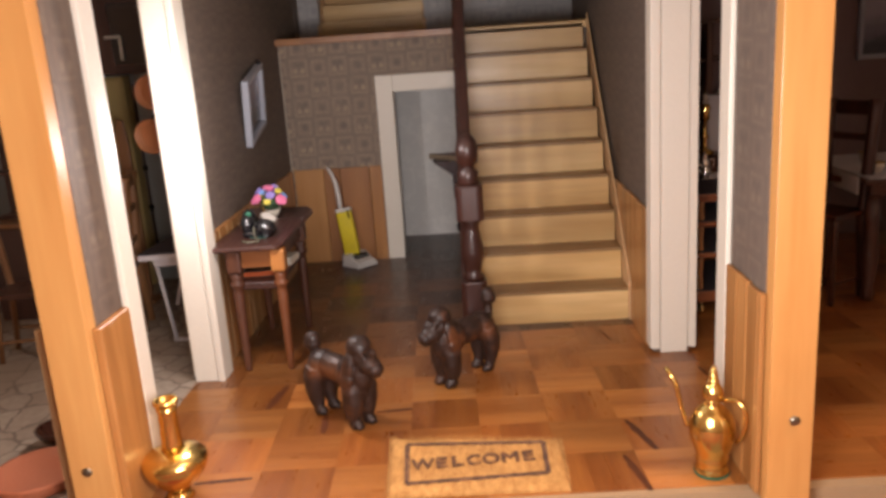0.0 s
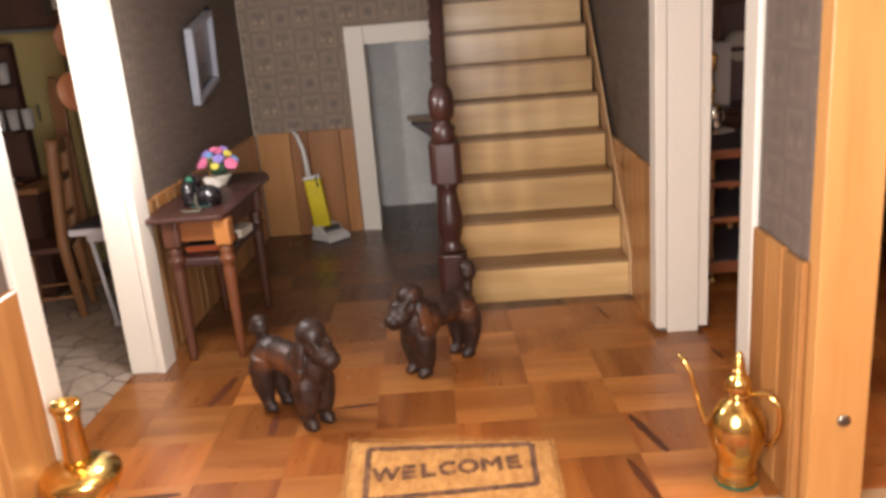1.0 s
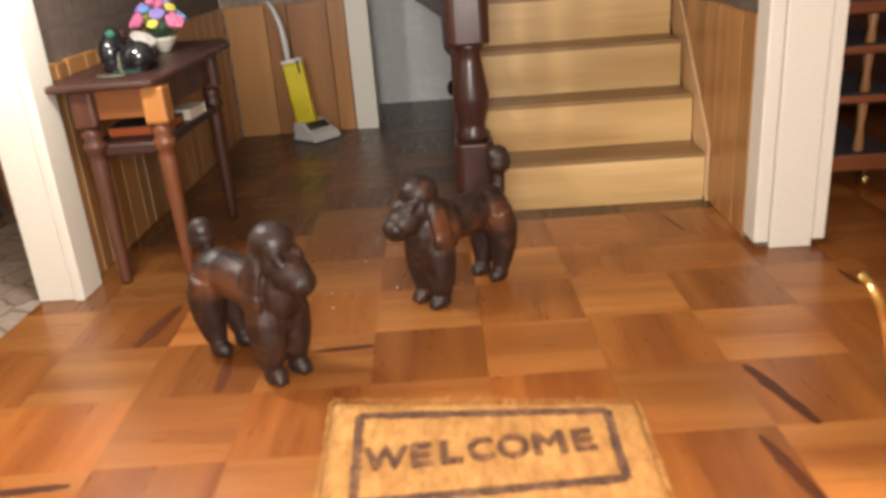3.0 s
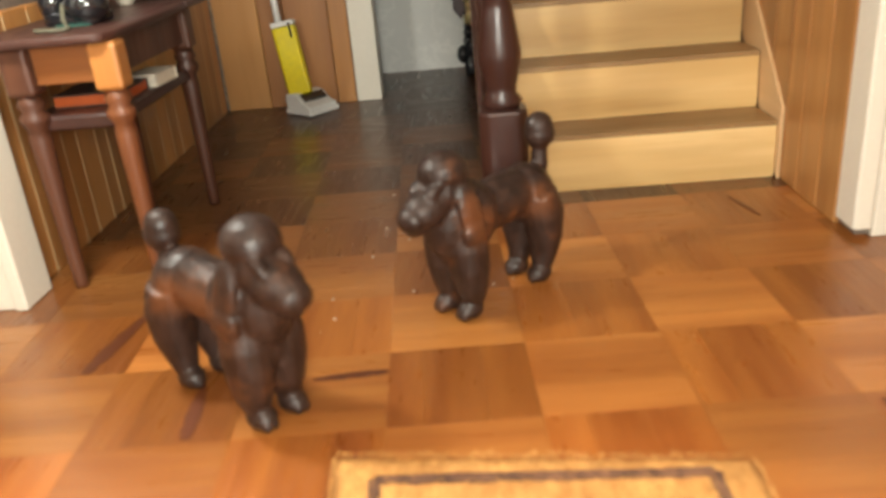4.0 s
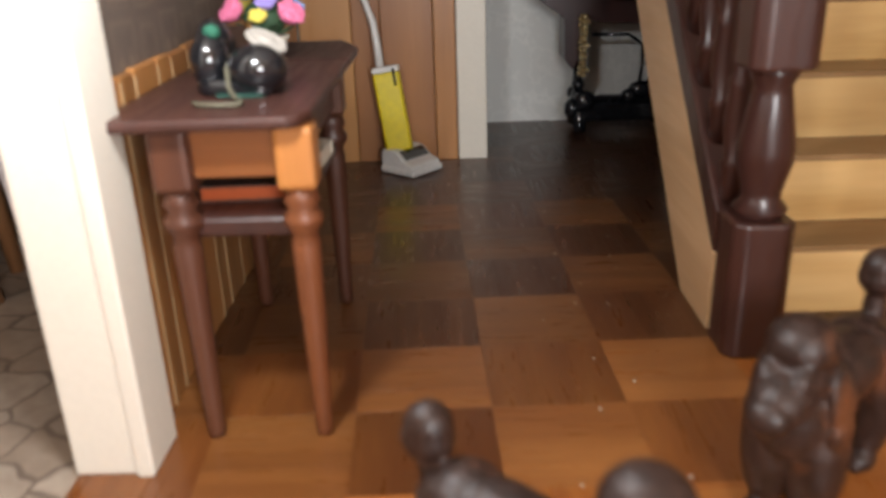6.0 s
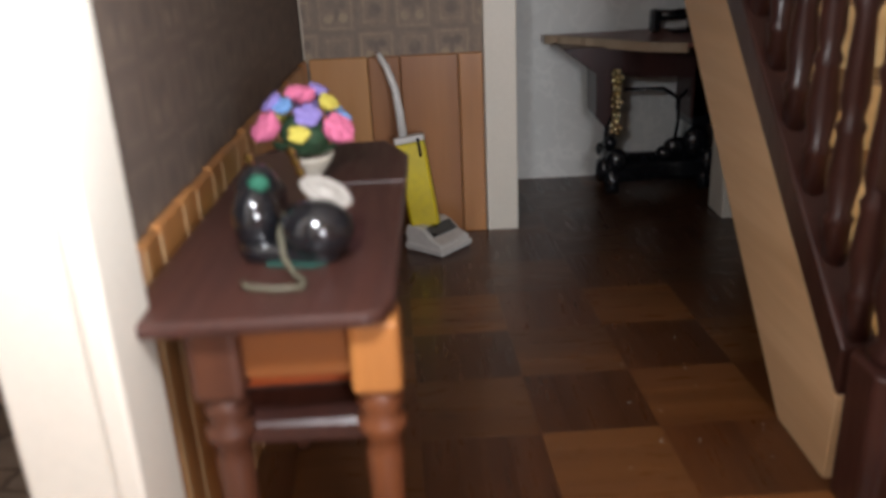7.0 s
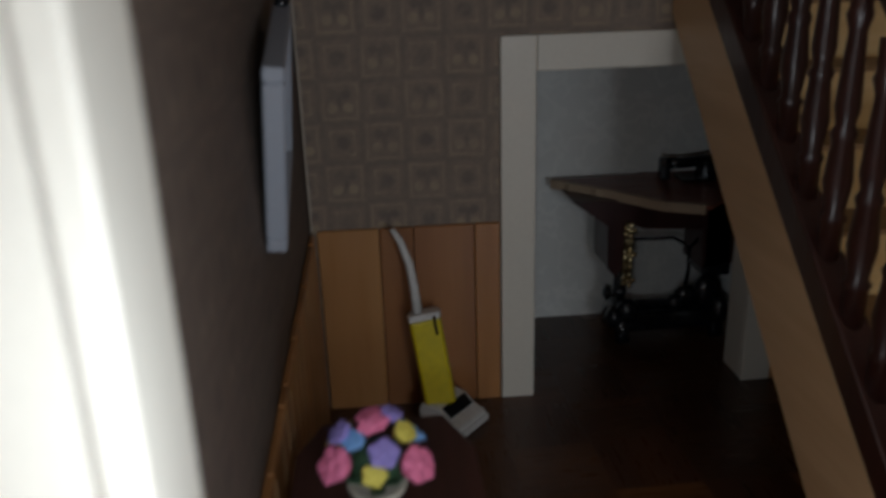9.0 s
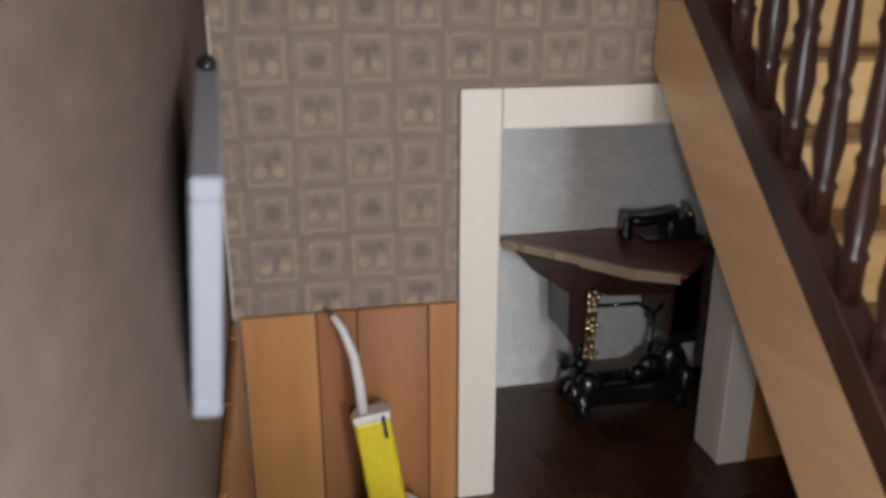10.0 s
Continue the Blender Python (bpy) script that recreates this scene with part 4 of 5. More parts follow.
PINK, YELLOW, VIOLET, BLUE = (plain(n + "_petal", c, 0.7) for n, c in (("pink", (0.78, 0.2, 0.36)), ("yellow", (0.72, 0.62, 0.1)), ("violet", (0.3, 0.24, 0.6)), ("blue", (0.2, 0.38, 0.72))))
LEAF = plain("leaf_green", (0.03, 0.07, 0.03), 0.7)
flower_bowl()


def picture(place, turn, w, h, label, art, lean=0.0, askew=0.0, deep=0.05):
    e = thing("wall_picture", place, turn, label, "picture", tilt=(lean, askew))
    f = 0.045
    part("frame", join(box(-w / 2, w / 2, -deep, 0, 0, f, 0.006), box(-w / 2, w / 2, -deep, 0, h - f, h, 0.006), box(-w / 2, -w / 2 + f, -deep, 0, f, h - f, 0.006), box(w / 2 - f, w / 2, -deep, 0, f, h - f, 0.006)), FRAME, e, "pale lilac-white frame")
    part("print", box(-w / 2 + f, w / 2 - f, -0.02, -0.004, f, h - f), art, e, "hazy dark landscape print")
    return e


FRAME = paint("lilac_white_frame", (0.31, 0.33, 0.375), 0.35, 0.05)


def landscape():
    m, nt, b = material("landscape_print")
    tc = node(nt, "TexCoord")
    sep = node(nt, "SeparateXYZ")
    nt.links.new(tc.outputs["Object"], sep.inputs[0])
    n = noise_(nt, coords(nt), 6.0, 5.0, 0.65)
    h = math_(nt, "ADD", math_(nt, "MULTIPLY", sep.outputs[2], 1 / S), math_(nt, "MULTIPLY", n, 0.25))
    t = mix(nt, span(nt, h, 0.25, 0.4), (0.05, 0.045, 0.05), (0.16, 0.14, 0.17))
    t = mix(nt, span(nt, h, 0.38, 0.6), t, (0.3, 0.27, 0.31))
    put(nt, b.inputs["Base Color"], t)
    b.inputs["Roughness"].default_value = 0.25
    return m


LANDSCAPE = landscape()
IRON = plain("black_cast_iron", (0.008, 0.009, 0.012), 0.22, 0.0, 0.4)
hung = picture((-1.853, 6.68, 1.516), 92.5, 0.665, 0.56, "small landscape picture hung crooked in a pale frame", LANDSCAPE, 5.0, -12.0, 0.06)
part("hook", egg((0.3, -0.03, 0.57), (0.03, 0.025, 0.022)), IRON, hung, "dark hanging hook")


def vacuum():
    e = thing("vacuum_cleaner", (-1.19, 7.7, 0), -41, "yellow and white upright vacuum cleaner against the wall", "vacuum cleaner")
    head = prism([(-0.12, 0.03), (0.12, 0.03), (0.13, 0.055), (0.115, 0.07), (0.06, 0.086), (0.0, 0.135), (-0.04, 0.145), (-0.115, 0.14), (-0.13, 0.1)], -0.12, 0.12, "y", 0.012)
    part("head", head, GREYWHITE, e, "grey-white plastic cleaner head")
    part("bumper", box(-0.128, 0.14, -0.13, 0.13, 0.004, 0.045, 0.012, 2), GREYWHITE, e)
    part("window", shift(box(-0.034, 0.034, -0.095, 0.095, -0.003, 0.006), pose(0.03, 0.0, 0.1125, 0, 39, 0)), BAKELITE, e, "black window strip")
    lean = pose(0, 0, 0, 0, 0, 41) @ pose(-0.06, 0.01, 0.125, -7, -8, 0)
    body = shift(prism([(-0.075, -0.05), (0.075, -0.05), (0.082, 0.0), (0.06, 0.06), (-0.06, 0.06), (-0.082, 0.0)], 0.0, 0.455, "z", 0.012), lean)
    part("body", body, VAC_YELLOW, e, "yellow plastic bag housing")
    part("cap", shift(prism([(-0.078, -0.054), (0.078, -0.054), (0.085, 0.0), (0.062, 0.064), (-0.062, 0.064), (-0.085, 0.0)], 0.455, 0.49, "z", 0.008), lean), GREYWHITE, e)
    part("clip", shift(box(0.04, 0.055, -0.065, -0.05, 0.375, 0.475, 0.003), lean), BAKELITE, e, "black clip")
    part("handle", shift(tube([(-0.03, 0, 0.475), (-0.022, 0.0, 0.62), (-0.022, 0.0, 0.74), (-0.045, 0.0, 0.86), (-0.075, 0, 0.93)], [0.024, 0.023, 0.021, 0.018, 0.014], 10), lean), GREYWHITE, e, "pale grey curved handle")
    return e


GREYWHITE = plain("grey_white_plastic", (0.68, 0.67, 0.64), 0.35)
VAC_YELLOW = plain("yellow_plastic", (0.68, 0.55, 0.0), 0.35, 0.0, 0.2)
vacuum()


def sewing_machine():
    e = thing("sewing_machine", (0.2, 8.55, 0), 0, "black treadle sewing machine with a red-brown table", "sewing machine")

    def to(points):
        return [(x - 0.2, y - 8.55) for x, y in points]

    outline = [(-0.445, 8.84), (-0.2, 8.54), (0.03, 8.24), (0.27, 8.1), (0.62, 8.45), (0.62, 8.86), (0.12, 8.9), (0.09, 8.87)]
    part("tabletop", prism(to(outline), 0.945, 0.968, "z", 0.005), REDBROWN, e, "red-brown tabletop")
    front = [(-0.455, 8.81), (-0.2, 8.53), (0.03, 8.23), (0.27, 8.09)]
    ragged = []
    for p, q in zip(front, front[1:]):
        for k in range(8):
            n = 0.012 * noise.noise((len(ragged) * 0.8, 2.0, 0.0))
            ragged.append((p[0] + (q[0] - p[0]) * k / 8 + n, p[1] + (q[1] - p[1]) * k / 8 + n))
    inner = [(x + 0.022 + 0.012 * noise.noise((k * 0.9, 7.0, 0.0)), y + 0.022) for k, (x, y) in enumerate(ragged)]
    part("worn_edge", prism(to(ragged + inner[::-1]), 0.918, 0.9705, "z"), WORN, e, "pale chipped table edge")
    case = [(-0.6, 0.925), (-0.39, 0.77), (-0.385, 0.51), (-0.33, 0.44), (-0.29, 0.52), (-0.27, 0.78), (-0.17, 0.74), (0.19, 0.72), (0.19, 0.47), (0.38, 0.5), (0.38, 0.925)]
    part("drawer_case", prism(case, -0.1, 0.2, "y", 0.004), DARK_RED, e, "dark red drawer case")
    for x, y0, y1 in ((-0.28, -0.14, 0.2), (0.3, -0.13, 0.18)):
        part("iron_leg", join(tube([(x, y0, 0.03), (x, y0 + 0.05, 0.13), (x, -0.02, 0.27), (x, y1 - 0.05, 0.15), (x, y1, 0.03)], [0.04, 0.05, 0.045, 0.05, 0.04], 10),
                              tube([(x, 0.0, 0.25), (x, 0.0, 0.55)], [0.04, 0.028], 10), egg((x - 0.01, y0 + 0.04, 0.2), (0.035, 0.045, 0.045)), egg((x - 0.02, y1 - 0.04, 0.24), (0.03, 0.045, 0.045)), egg((x, -0.02, 0.33), (0.045, 0.05, 0.04))), IRON, e, "black cast iron leg")
    treadle = part("treadle", join(box(-0.3, 0.34, -0.13, 0.1, 0.09, 0.215, 0.03, 2), box(-0.26, 0.3, -0.03, 0.03, 0.2, 0.25, 0.015, 2)), IRON, e, "black cast iron treadle frame")
    for c, r in (((-0.25, -0.1, 0.23), (0.075, 0.06, 0.075)), ((-0.33, -0.08, 0.18), (0.05, 0.06, 0.07)), ((0.14, -0.05, 0.29), (0.09, 0.05, 0.06)), ((0.24, -0.08, 0.32), (0.085, 0.06, 0.1)),
                 ((0.06, -0.06, 0.25), (0.06, 0.05, 0.05)), ((0.32, -0.1, 0.2), (0.06, 0.06, 0.09))):
        part("scroll", egg(c, r), IRON, treadle, "rounded cast iron scroll")
    part("brace", join(tube([(-0.2, -0.02, 0.655), (0.04, -0.02, 0.65), (0.09, -0.02, 0.62), (0.14, -0.02, 0.58), (0.2, -0.02, 0.64)], 0.012, 8), tube([(0.14, -0.02, 0.58), (0.145, -0.02, 0.44), (0.13, -0.02, 0.33)], 0.012, 8)), IRON, e, "thin iron brace")
    rosettes = [box(-0.3, -0.24, -0.135, -0.115, 0.4, 0.8, 0.006)]
    for z in (0.44, 0.6, 0.75):
        rosettes += [egg((-0.27, -0.145, z), (0.018, 0.014, 0.018), seg=8)]
        rosettes += [egg((-0.27 + 0.03 * math.cos(k * 1.2566), -0.14, z + 0.034 * math.sin(k * 1.2566)), (0.018, 0.012, 0.018), seg=8) for k in range(5)]
    for z in (0.52, 0.68):
        rosettes += [egg((x, -0.14, z), (0.014, 0.01, 0.02), seg=8) for x in (-0.285, -0.255)]
    part("side_ornament", join(*rosettes), PALE_GILT, e, "gold plaque of three rosettes")
    part("side_case", box(0.2, 0.37, -0.1, 0.16, 0.42, 0.924, 0.01, 2), IRON, e, "blue-black side case")
    part("pull", egg((0.06, -0.2, 0.9), (0.035, 0.015, 0.02)), BRASS, e, "brass pull")
    part("machine_arm", join(box(-0.02, 0.04, 0.09, 0.17, 0.972, 1.11, 0.018, 2), tube([(0.0, 0.13, 1.075), (0.12, 0.13, 1.07), (0.3, 0.13, 1.085)], [0.034, 0.032, 0.036], 12), box(0.22, 0.4, 0.06, 0.2, 0.9, 1.085, 0.03, 2), box(0.1, 0.44, 0.05, 0.21, 0.969, 0.985, 0.004)), IRON, e, "black machine arm")
    part("hand_wheel", shift(lathe([(0.02, -0.02), (0.042, -0.014), (0.046, 0.0), (0.042, 0.014), (0.02, 0.02)], 20), pose(0.36, 0.1, 1.105, 0, 60, 0)), PALE_GILT, e, "gilt hand wheel")
    return e


DARK_RED = wood("dark_red_case", (0.022, 0.006, 0.006), (0.034, 0.009, 0.008), (0.05, 0.014, 0.011), "z", 0.4, 0.2)
PALE_GILT = plain("pale_gilt", (0.66, 0.56, 0.32), 0.2, 1.0)
WORN = paint("worn_pale_edge", (0.4, 0.3, 0.2), 0.7, 0.3)
REDBROWN = wood("red_brown_top", (0.1, 0.02, 0.012), (0.15, 0.033, 0.018), (0.2, 0.055, 0.027), "x", 0.4, 0.2)
sewing_machine()


# ---- dining room ----
def trolley():
    e = thing("tea_trolley", (2.02, 5.92, 0), 0, "wooden tea trolley with four shelves on small castors", "trolley")
    for z, t in ((0.1, 0.085), (0.455, 0.04), (0.7, 0.04), (0.895, 0.06)):
        part("shelf", box(-0.3, 0.19, -0.22, 0.64, z, z + t, 0.01, 2), TROLLEY, e)
        # added dark sheet: the shelf tops' shade under grazing light, as colour
        part("liner", box(-0.29, 0.18, -0.21, 0.63, z + t + 0.0005, z + t + 0.004), COVER, e, "thin dark sheet painted as shade on the shelf top")
    for x in (-0.24, 0.0, 0.13):
        for y in (-0.15, 0.58):
            if x == 0.0 and y > 0 or x == 0.13 and y < 0:
                continue
            for z0, z1 in ((0.185, 0.455), (0.495, 0.7), (0.74, 0.895)):
                part("post", lathe([(0.022, z0), (0.026, z0 + 0.02), (0.018, (z0 + z1) / 2), (0.026, z1 - 0.02), (0.022, z1)], 12, x, y), TROLLEY_LIGHT, e, "pale turned post")
    for x, y in ((0.03, -0.18), (-0.24, -0.18), (0.03, 0.58), (-0.24, 0.58)):
        part("castor", shift(lathe([(0.03, -0.018), (0.04, -0.012), (0.04, 0.012), (0.03, 0.018)], 16), pose(x, y, 0.04, 0, 90, 0)), BRASS_DULL, e, "small brass castor")
        part("castor_fork", box(x - 0.012, x + 0.012, y - 0.01, y + 0.01, 0.05, 0.092), STEEL, e)
    return e


# cloth of the ironing board; also the painted shade on the trolley shelves
COVER = plain("dark_cloth_and_shelf_shade", (0.05, 0.04, 0.045), 0.8)
TROLLEY = wood("trolley_wood", (0.15, 0.04, 0.014), (0.2, 0.06, 0.02), (0.27, 0.09, 0.03), "x", 0.35, 0.3)
TROLLEY_LIGHT = wood("trolley_post_wood", (0.25, 0.11, 0.04), (0.32, 0.15, 0.055), (0.4, 0.2, 0.08), "z", 0.4, 0.2)
BRASS_DULL = plain("dull_brass", (0.6, 0.45, 0.2), 0.35, 1.0)
trolley()


def front_strip_tiles(parent, x0, x1, y0, y1, pitch_x, pitch_y, origin, toned=False, lean=0.045):
    """Parquet squares of three strips, the grain turned from square to square."""
    i0, i1 = math.floor((x0 - origin[0]) / pitch_x) - 1, math.ceil((x1 - origin[0]) / pitch_x) + 1
    j0, j1 = math.floor((y0 - origin[1]) / pitch_y) - 1, math.ceil((y1 - origin[1]) / pitch_y) + 1
    for j in range(j0, j1):
        for i in range(i0, i1):
            a, b = origin[0] + i * pitch_x, origin[0] + (i + 1) * pitch_x
            c, d = origin[1] + j * pitch_y, origin[1] + (j + 1) * pitch_y
            off = lean * ((c + d) / 2 - 4.365)
            if b - off < x0 + 0.02 or a - off > x1 - 0.02 or d < y0 + 0.03 or c > y1 - 0.03:
                continue
            along = (i + j) % 2 == 1
            cuts = sorted([0, 1] + [q + rnd.uniform(-0.1, 0.1) for q in (0.33, 0.67)])
            strips = []
            for u, v in zip(cuts, cuts[1:]):
                g = 0.0002
                if along:
                    strips.append(box(a + (b - a) * u + g, a + (b - a) * v - g, c + g, d - g, -0.006, rnd.uniform(-0.0002, 0.0002), 0.0004))
                else:
                    strips.append(box(a + g, b - g, c + (d - c) * u + g, c + (d - c) * v - g, -0.006, rnd.uniform(-0.0002, 0.0002), 0.0004))
            # squares darken towards the closet in steps: stain plus painted light falloff
            beside = toned and ((a + b) / 2 - off < 0.1 or d > 5.75)
            dim, brown, warm = beside and d > 7.1, beside and d > 5.6, beside and d > 4.8
            tile = join(*strips)
            for v in tile.verts:
                v.co.x, v.co.y = min(max(v.co.x - lean * (v.co.y - 4.365), x0), x1), min(max(v.co.y + lean * 0.6 * (v.co.x + 0.41), y0), y1)
            part("parquet_tile", tile, (PARQUET_DIM_A if along else PARQUET_DIM_B) if dim else (PARQUET_MID if along else PARQUET_MID_B) if brown else (PARQUET_WARM if along else PARQUET_WARM_B) if warm else PARQUET_A if along else PARQUET_B, parent)


def chair(name, place, turn, wood_, seat_mat, label, height=1.15, seat=0.5, wide=0.42, stout=1.0):
    e = thing(name, place, turn, label, "chair", "")
    w = wide / 2
    part("seat", prism([(-w, -0.2), (w, -0.2), (w * 0.9, 0.2), (-w * 0.9, 0.2)], seat - 0.04, seat, "z", 0.012), seat_mat, e)
    for x in (-w + 0.03, w - 0.03):
        part("leg", lathe([(0.02, 0), (0.026, 0.05), (0.022, seat * 0.5), (0.03, seat - 0.1), (0.028, seat - 0.03)], 12, x, -0.17), wood_, e)
        part("back_post", tube([(x * 0.9, 0.22, 0.0), (x * 0.9, 0.18, seat), (x * 0.95, 0.24, height - 0.08), (x * 0.95, 0.25, height)], [0.022 * stout, 0.028 * stout, 0.028 * stout, 0.034 * stout], 10), wood_, e)
    for z, h in ((seat + 0.18, 0.05), (height - 0.32, 0.06), (height - 0.12, 0.11)):
        y = 0.185 + 0.06 * (z - seat) / (height - seat)
        part("slat", box(-w * 0.85, w * 0.85, y, y + 0.025, z, z + h, 0.008), wood_, e)
    for z, y0, y1, x0, x1 in ((0.2, -0.17, -0.155, -w + 0.03, w - 0.03), (0.16, -0.16, 0.2, -w + 0.025, -w + 0.04), (0.16, -0.16, 0.2, w - 0.04, w - 0.025)):
        part("stretcher", box(x0, x1, y0, y1, z, z + 0.02, 0.004), wood_, e)
    return e


DARK_OAK = wood("dark_oak", (0.035, 0.012, 0.008), (0.05, 0.018, 0.011), (0.08, 0.03, 0.018), "z", 0.35, 0.25)
BROWN_WOOD = wood("brown_chair_wood", (0.17, 0.075, 0.03), (0.23, 0.105, 0.04), (0.31, 0.15, 0.062), "z", 0.42, 0.15)
MAUVE = paint("mauve_brown_wall_paint", (0.17, 0.11, 0.1), 0.7, 0.1)
CLOTH = paint("white_cloth", (0.62, 0.6, 0.6), 0.85, 0.08)
SILVER = plain("silver_plate", (0.75, 0.74, 0.72), 0.18, 1.0)
setting("wall_dining_back", box(1.47, 5.1, 7.95, 8.05, 0, TOP), MAUVE, "plain mauve-brown dining room wall", "wall")
chair("dining_chair", (2.83, 6.0, 0), -60, DARK_OAK, DARK_OAK, "dark carved dining chair beside the laid table", 1.56, 0.72, 0.46, 1.7)


def dining_table():
    e = thing("dining_table", (3.75, 6.35, 0), 0, "dark dining table with turned legs", "table")
    part("tabletop", box(-0.75, 0.75, -0.6, 0.6, 0.94, 0.98, 0.012, 2), DARK_OAK, e)
    part("apron", box(-0.68, 0.68, -0.53, 0.53, 0.84, 0.938, 0.006), DARK_OAK, e)
    for x in (-0.64, 0.64):
        for y in (-0.5, 0.5):
            part("leg", lathe([(0.04, 0), (0.05, 0.05), (0.04, 0.1), (0.07, 0.35), (0.05, 0.6), (0.06, 0.65), (0.055, 0.84)], 14, x, y), DARK_OAK, e)
    return e


dining_table()
c = thing("tablecloth", (3.75, 6.35, 0.982), 0, "white cloth laid over the dining table", "tablecloth")
part("cloth", box(-0.72, 0.72, -0.58, 0.58, 0.0, 0.008, 0.003), CLOTH, c)
part("overhang", box(-0.765, -0.757, -0.5, 0.5, -0.13, 0.006), CLOTH, c)
for k, (x, y) in enumerate([(3.2, 6.0), (3.34, 6.5), (3.55, 6.1)]):
    cup = thing("cup", (x, y, 0.99), 20 * k, "small gilt-rimmed white cup on the cloth", "cup", "cups on the cloth")
    part("bowl", lathe([(0.025, 0), (0.03, 0.01), (0.05, 0.05), (0.055, 0.08), (0.048, 0.08), (0.025, 0.03)], 16), CREAM, cup)
    part("rim", lathe([(0.056, 0.078), (0.057, 0.084), (0.05, 0.084), (0.05, 0.079)], 16), BRASS, cup, "gilt rim")
picture((4.2, 7.948, 1.76), 0, 0.66, 0.7, "dark seascape picture in a thin pale frame", LANDSCAPE)


def hutch():
    e = thing("sideboard", (2.35, 7.6, 0), 0, "dark sideboard with open plate shelves", "sideboard")
    part("base", box(-0.75, 0.75, -0.25, 0.3, 0.05, 0.95, 0.01), DARK_OAK, e)
    part("top", box(-0.78, 0.78, -0.28, 0.32, 0.952, 1.0, 0.01), DARK_OAK, e)
    for x in (-0.72, 0.0, 0.72):
        part("upright", box(x - 0.03, x + 0.03, 0.0, 0.3, 1.002, 2.2, 0.006), DARK_OAK, e)
    for z in (1.45, 1.85, 2.2):
        part("shelf", box(-0.74, 0.74, 0.02, 0.3, z, z + 0.03, 0.005), DARK_OAK, e)
    for x in (-0.38, 0.36):
        d = part("door", box(x - 0.33, x + 0.33, -0.27, -0.252, 0.12, 0.88, 0.006), DARK_OAK, e)
        part("knob", egg((x + 0.26, -0.285, 0.55), (0.02, 0.018, 0.02)), BRASS_DULL, d, "small brass knob")
    return e


hutch()
for k, x in enumerate((2.0, 2.3, 2.6)):
    pl = thing("plate", (x, 7.78, 1.482), 0, "pale plate standing on the sideboard shelf", "plate", "plates on the sideboard", (78, 0))
    part("dish", lathe([(0.07, 0), (0.13, 0.015), (0.135, 0.02), (0.07, 0.008)], 20), CREAM, pl)
tray = thing("silver_tray", (1.96, 6.4, 0.96), 0, "silver tray on the tea trolley", "tray")
part("plate", lathe([(0.12, 0), (0.17, 0.008), (0.175, 0.016), (0.165, 0.014), (0.115, 0.006)], 28), SILVER, tray)
for k, (x, y, h, name, cat) in enumerate([(2.02, 6.42, 0.2, "silver_teapot", "teapot"), (2.0, 6.31, 0.1, "silver_sugar_bowl", "bowl"), (1.92, 6.4, 0.15, "silver_milk_jug", "jug")]):
    b = thing(name, (x - 0.04, y, 0.97), 40 * k, "small polished silver " + cat + " on the tray", cat)
    part("body", lathe([(0.03, 0), (0.034, 0.006), (0.026, 0.02), (0.05, 0.35 * h), (0.046, 0.6 * h), (0.026, 0.8 * h), (0.03, 0.84 * h), (0.02, 0.9 * h), (0.006, h)], 18), SILVER, b)
    part("handle", tube([(0.04, 0, 0.65 * h), (0.075, 0, 0.7 * h), (0.08, 0, 0.4 * h), (0.045, 0, 0.25 * h)], 0.006, 8), SILVER, b)
    part("spout", tube([(-0.04, 0, 0.35 * h), (-0.07, 0, 0.5 * h), (-0.085, 0, 0.75 * h)], [0.012, 0.009, 0.007], 8), SILVER, b)
cs = thing("brass_candlestick", (2.255, 7.4, 1.002), 0, "brass candlestick on the sideboard", "candlestick")
part("stem", lathe([(0.09, 0), (0.09, 0.02), (0.03, 0.05), (0.022, 0.12), (0.04, 0.16), (0.02, 0.2), (0.02, 0.3), (0.05, 0.34), (0.04, 0.38), (0.055, 0.43), (0.035, 0.47)], 18), BRASS, cs)
part("candle", lathe([(0.022, 0.465), (0.022, 0.56), (0.008, 0.57)], 12), CREAM, cs)

cn = thing("pale_canister", (2.38, 7.56, 1.002), 0, "pale grey square canister on the sideboard", "canister")
part("body", box(-0.07, 0.07, -0.07, 0.07, 0, 0.5, 0.012, 2), CLOTH, cn)
part("lid", box(-0.075, 0.075, -0.075, 0.075, 0.501, 0.54, 0.012, 2), CLOTH, cn)

# ---- side room ----
PALE_BLUE = paint("pale_blue_wall_paint", (0.36, 0.4, 0.42), 0.7, 0.1)
ORANGE_PAN = paint("orange_enamel", (0.5, 0.2, 0.08), 0.35, 0.15)
OLIVE_YELLOW = paint("olive_yellow_paint", (0.56, 0.43, 0.17), 0.45, 0.1)
setting("wall_side_room_back", box(-5.1, -1.96, 7.6, 7.7, 0, TOP), PALE_BLUE, "pale blue side room wall", "wall")


def tall_cabinet():
    e = thing("kitchen_cabinet", (-3.59, 7.58, 0), 0, "tall olive-yellow kitchen cabinet", "cabinet")
    part("body", box(-0.6, 0.34, -0.18, 0.0, 0.0, 2.08, 0.01), OLIVE_YELLOW, e)
    for z0, z1 in ((0.06, 1.0), (1.03, 2.05)):
        d = part("door", box(-0.58, 0.32, -0.2, -0.182, z0, z1, 0.006), OLIVE_YELLOW, e)
        part("handle", box(0.04, 0.06, -0.225, -0.202, z0 + 0.3, z0 + 0.45, 0.004), STEEL, d, "metal handle")
    return e


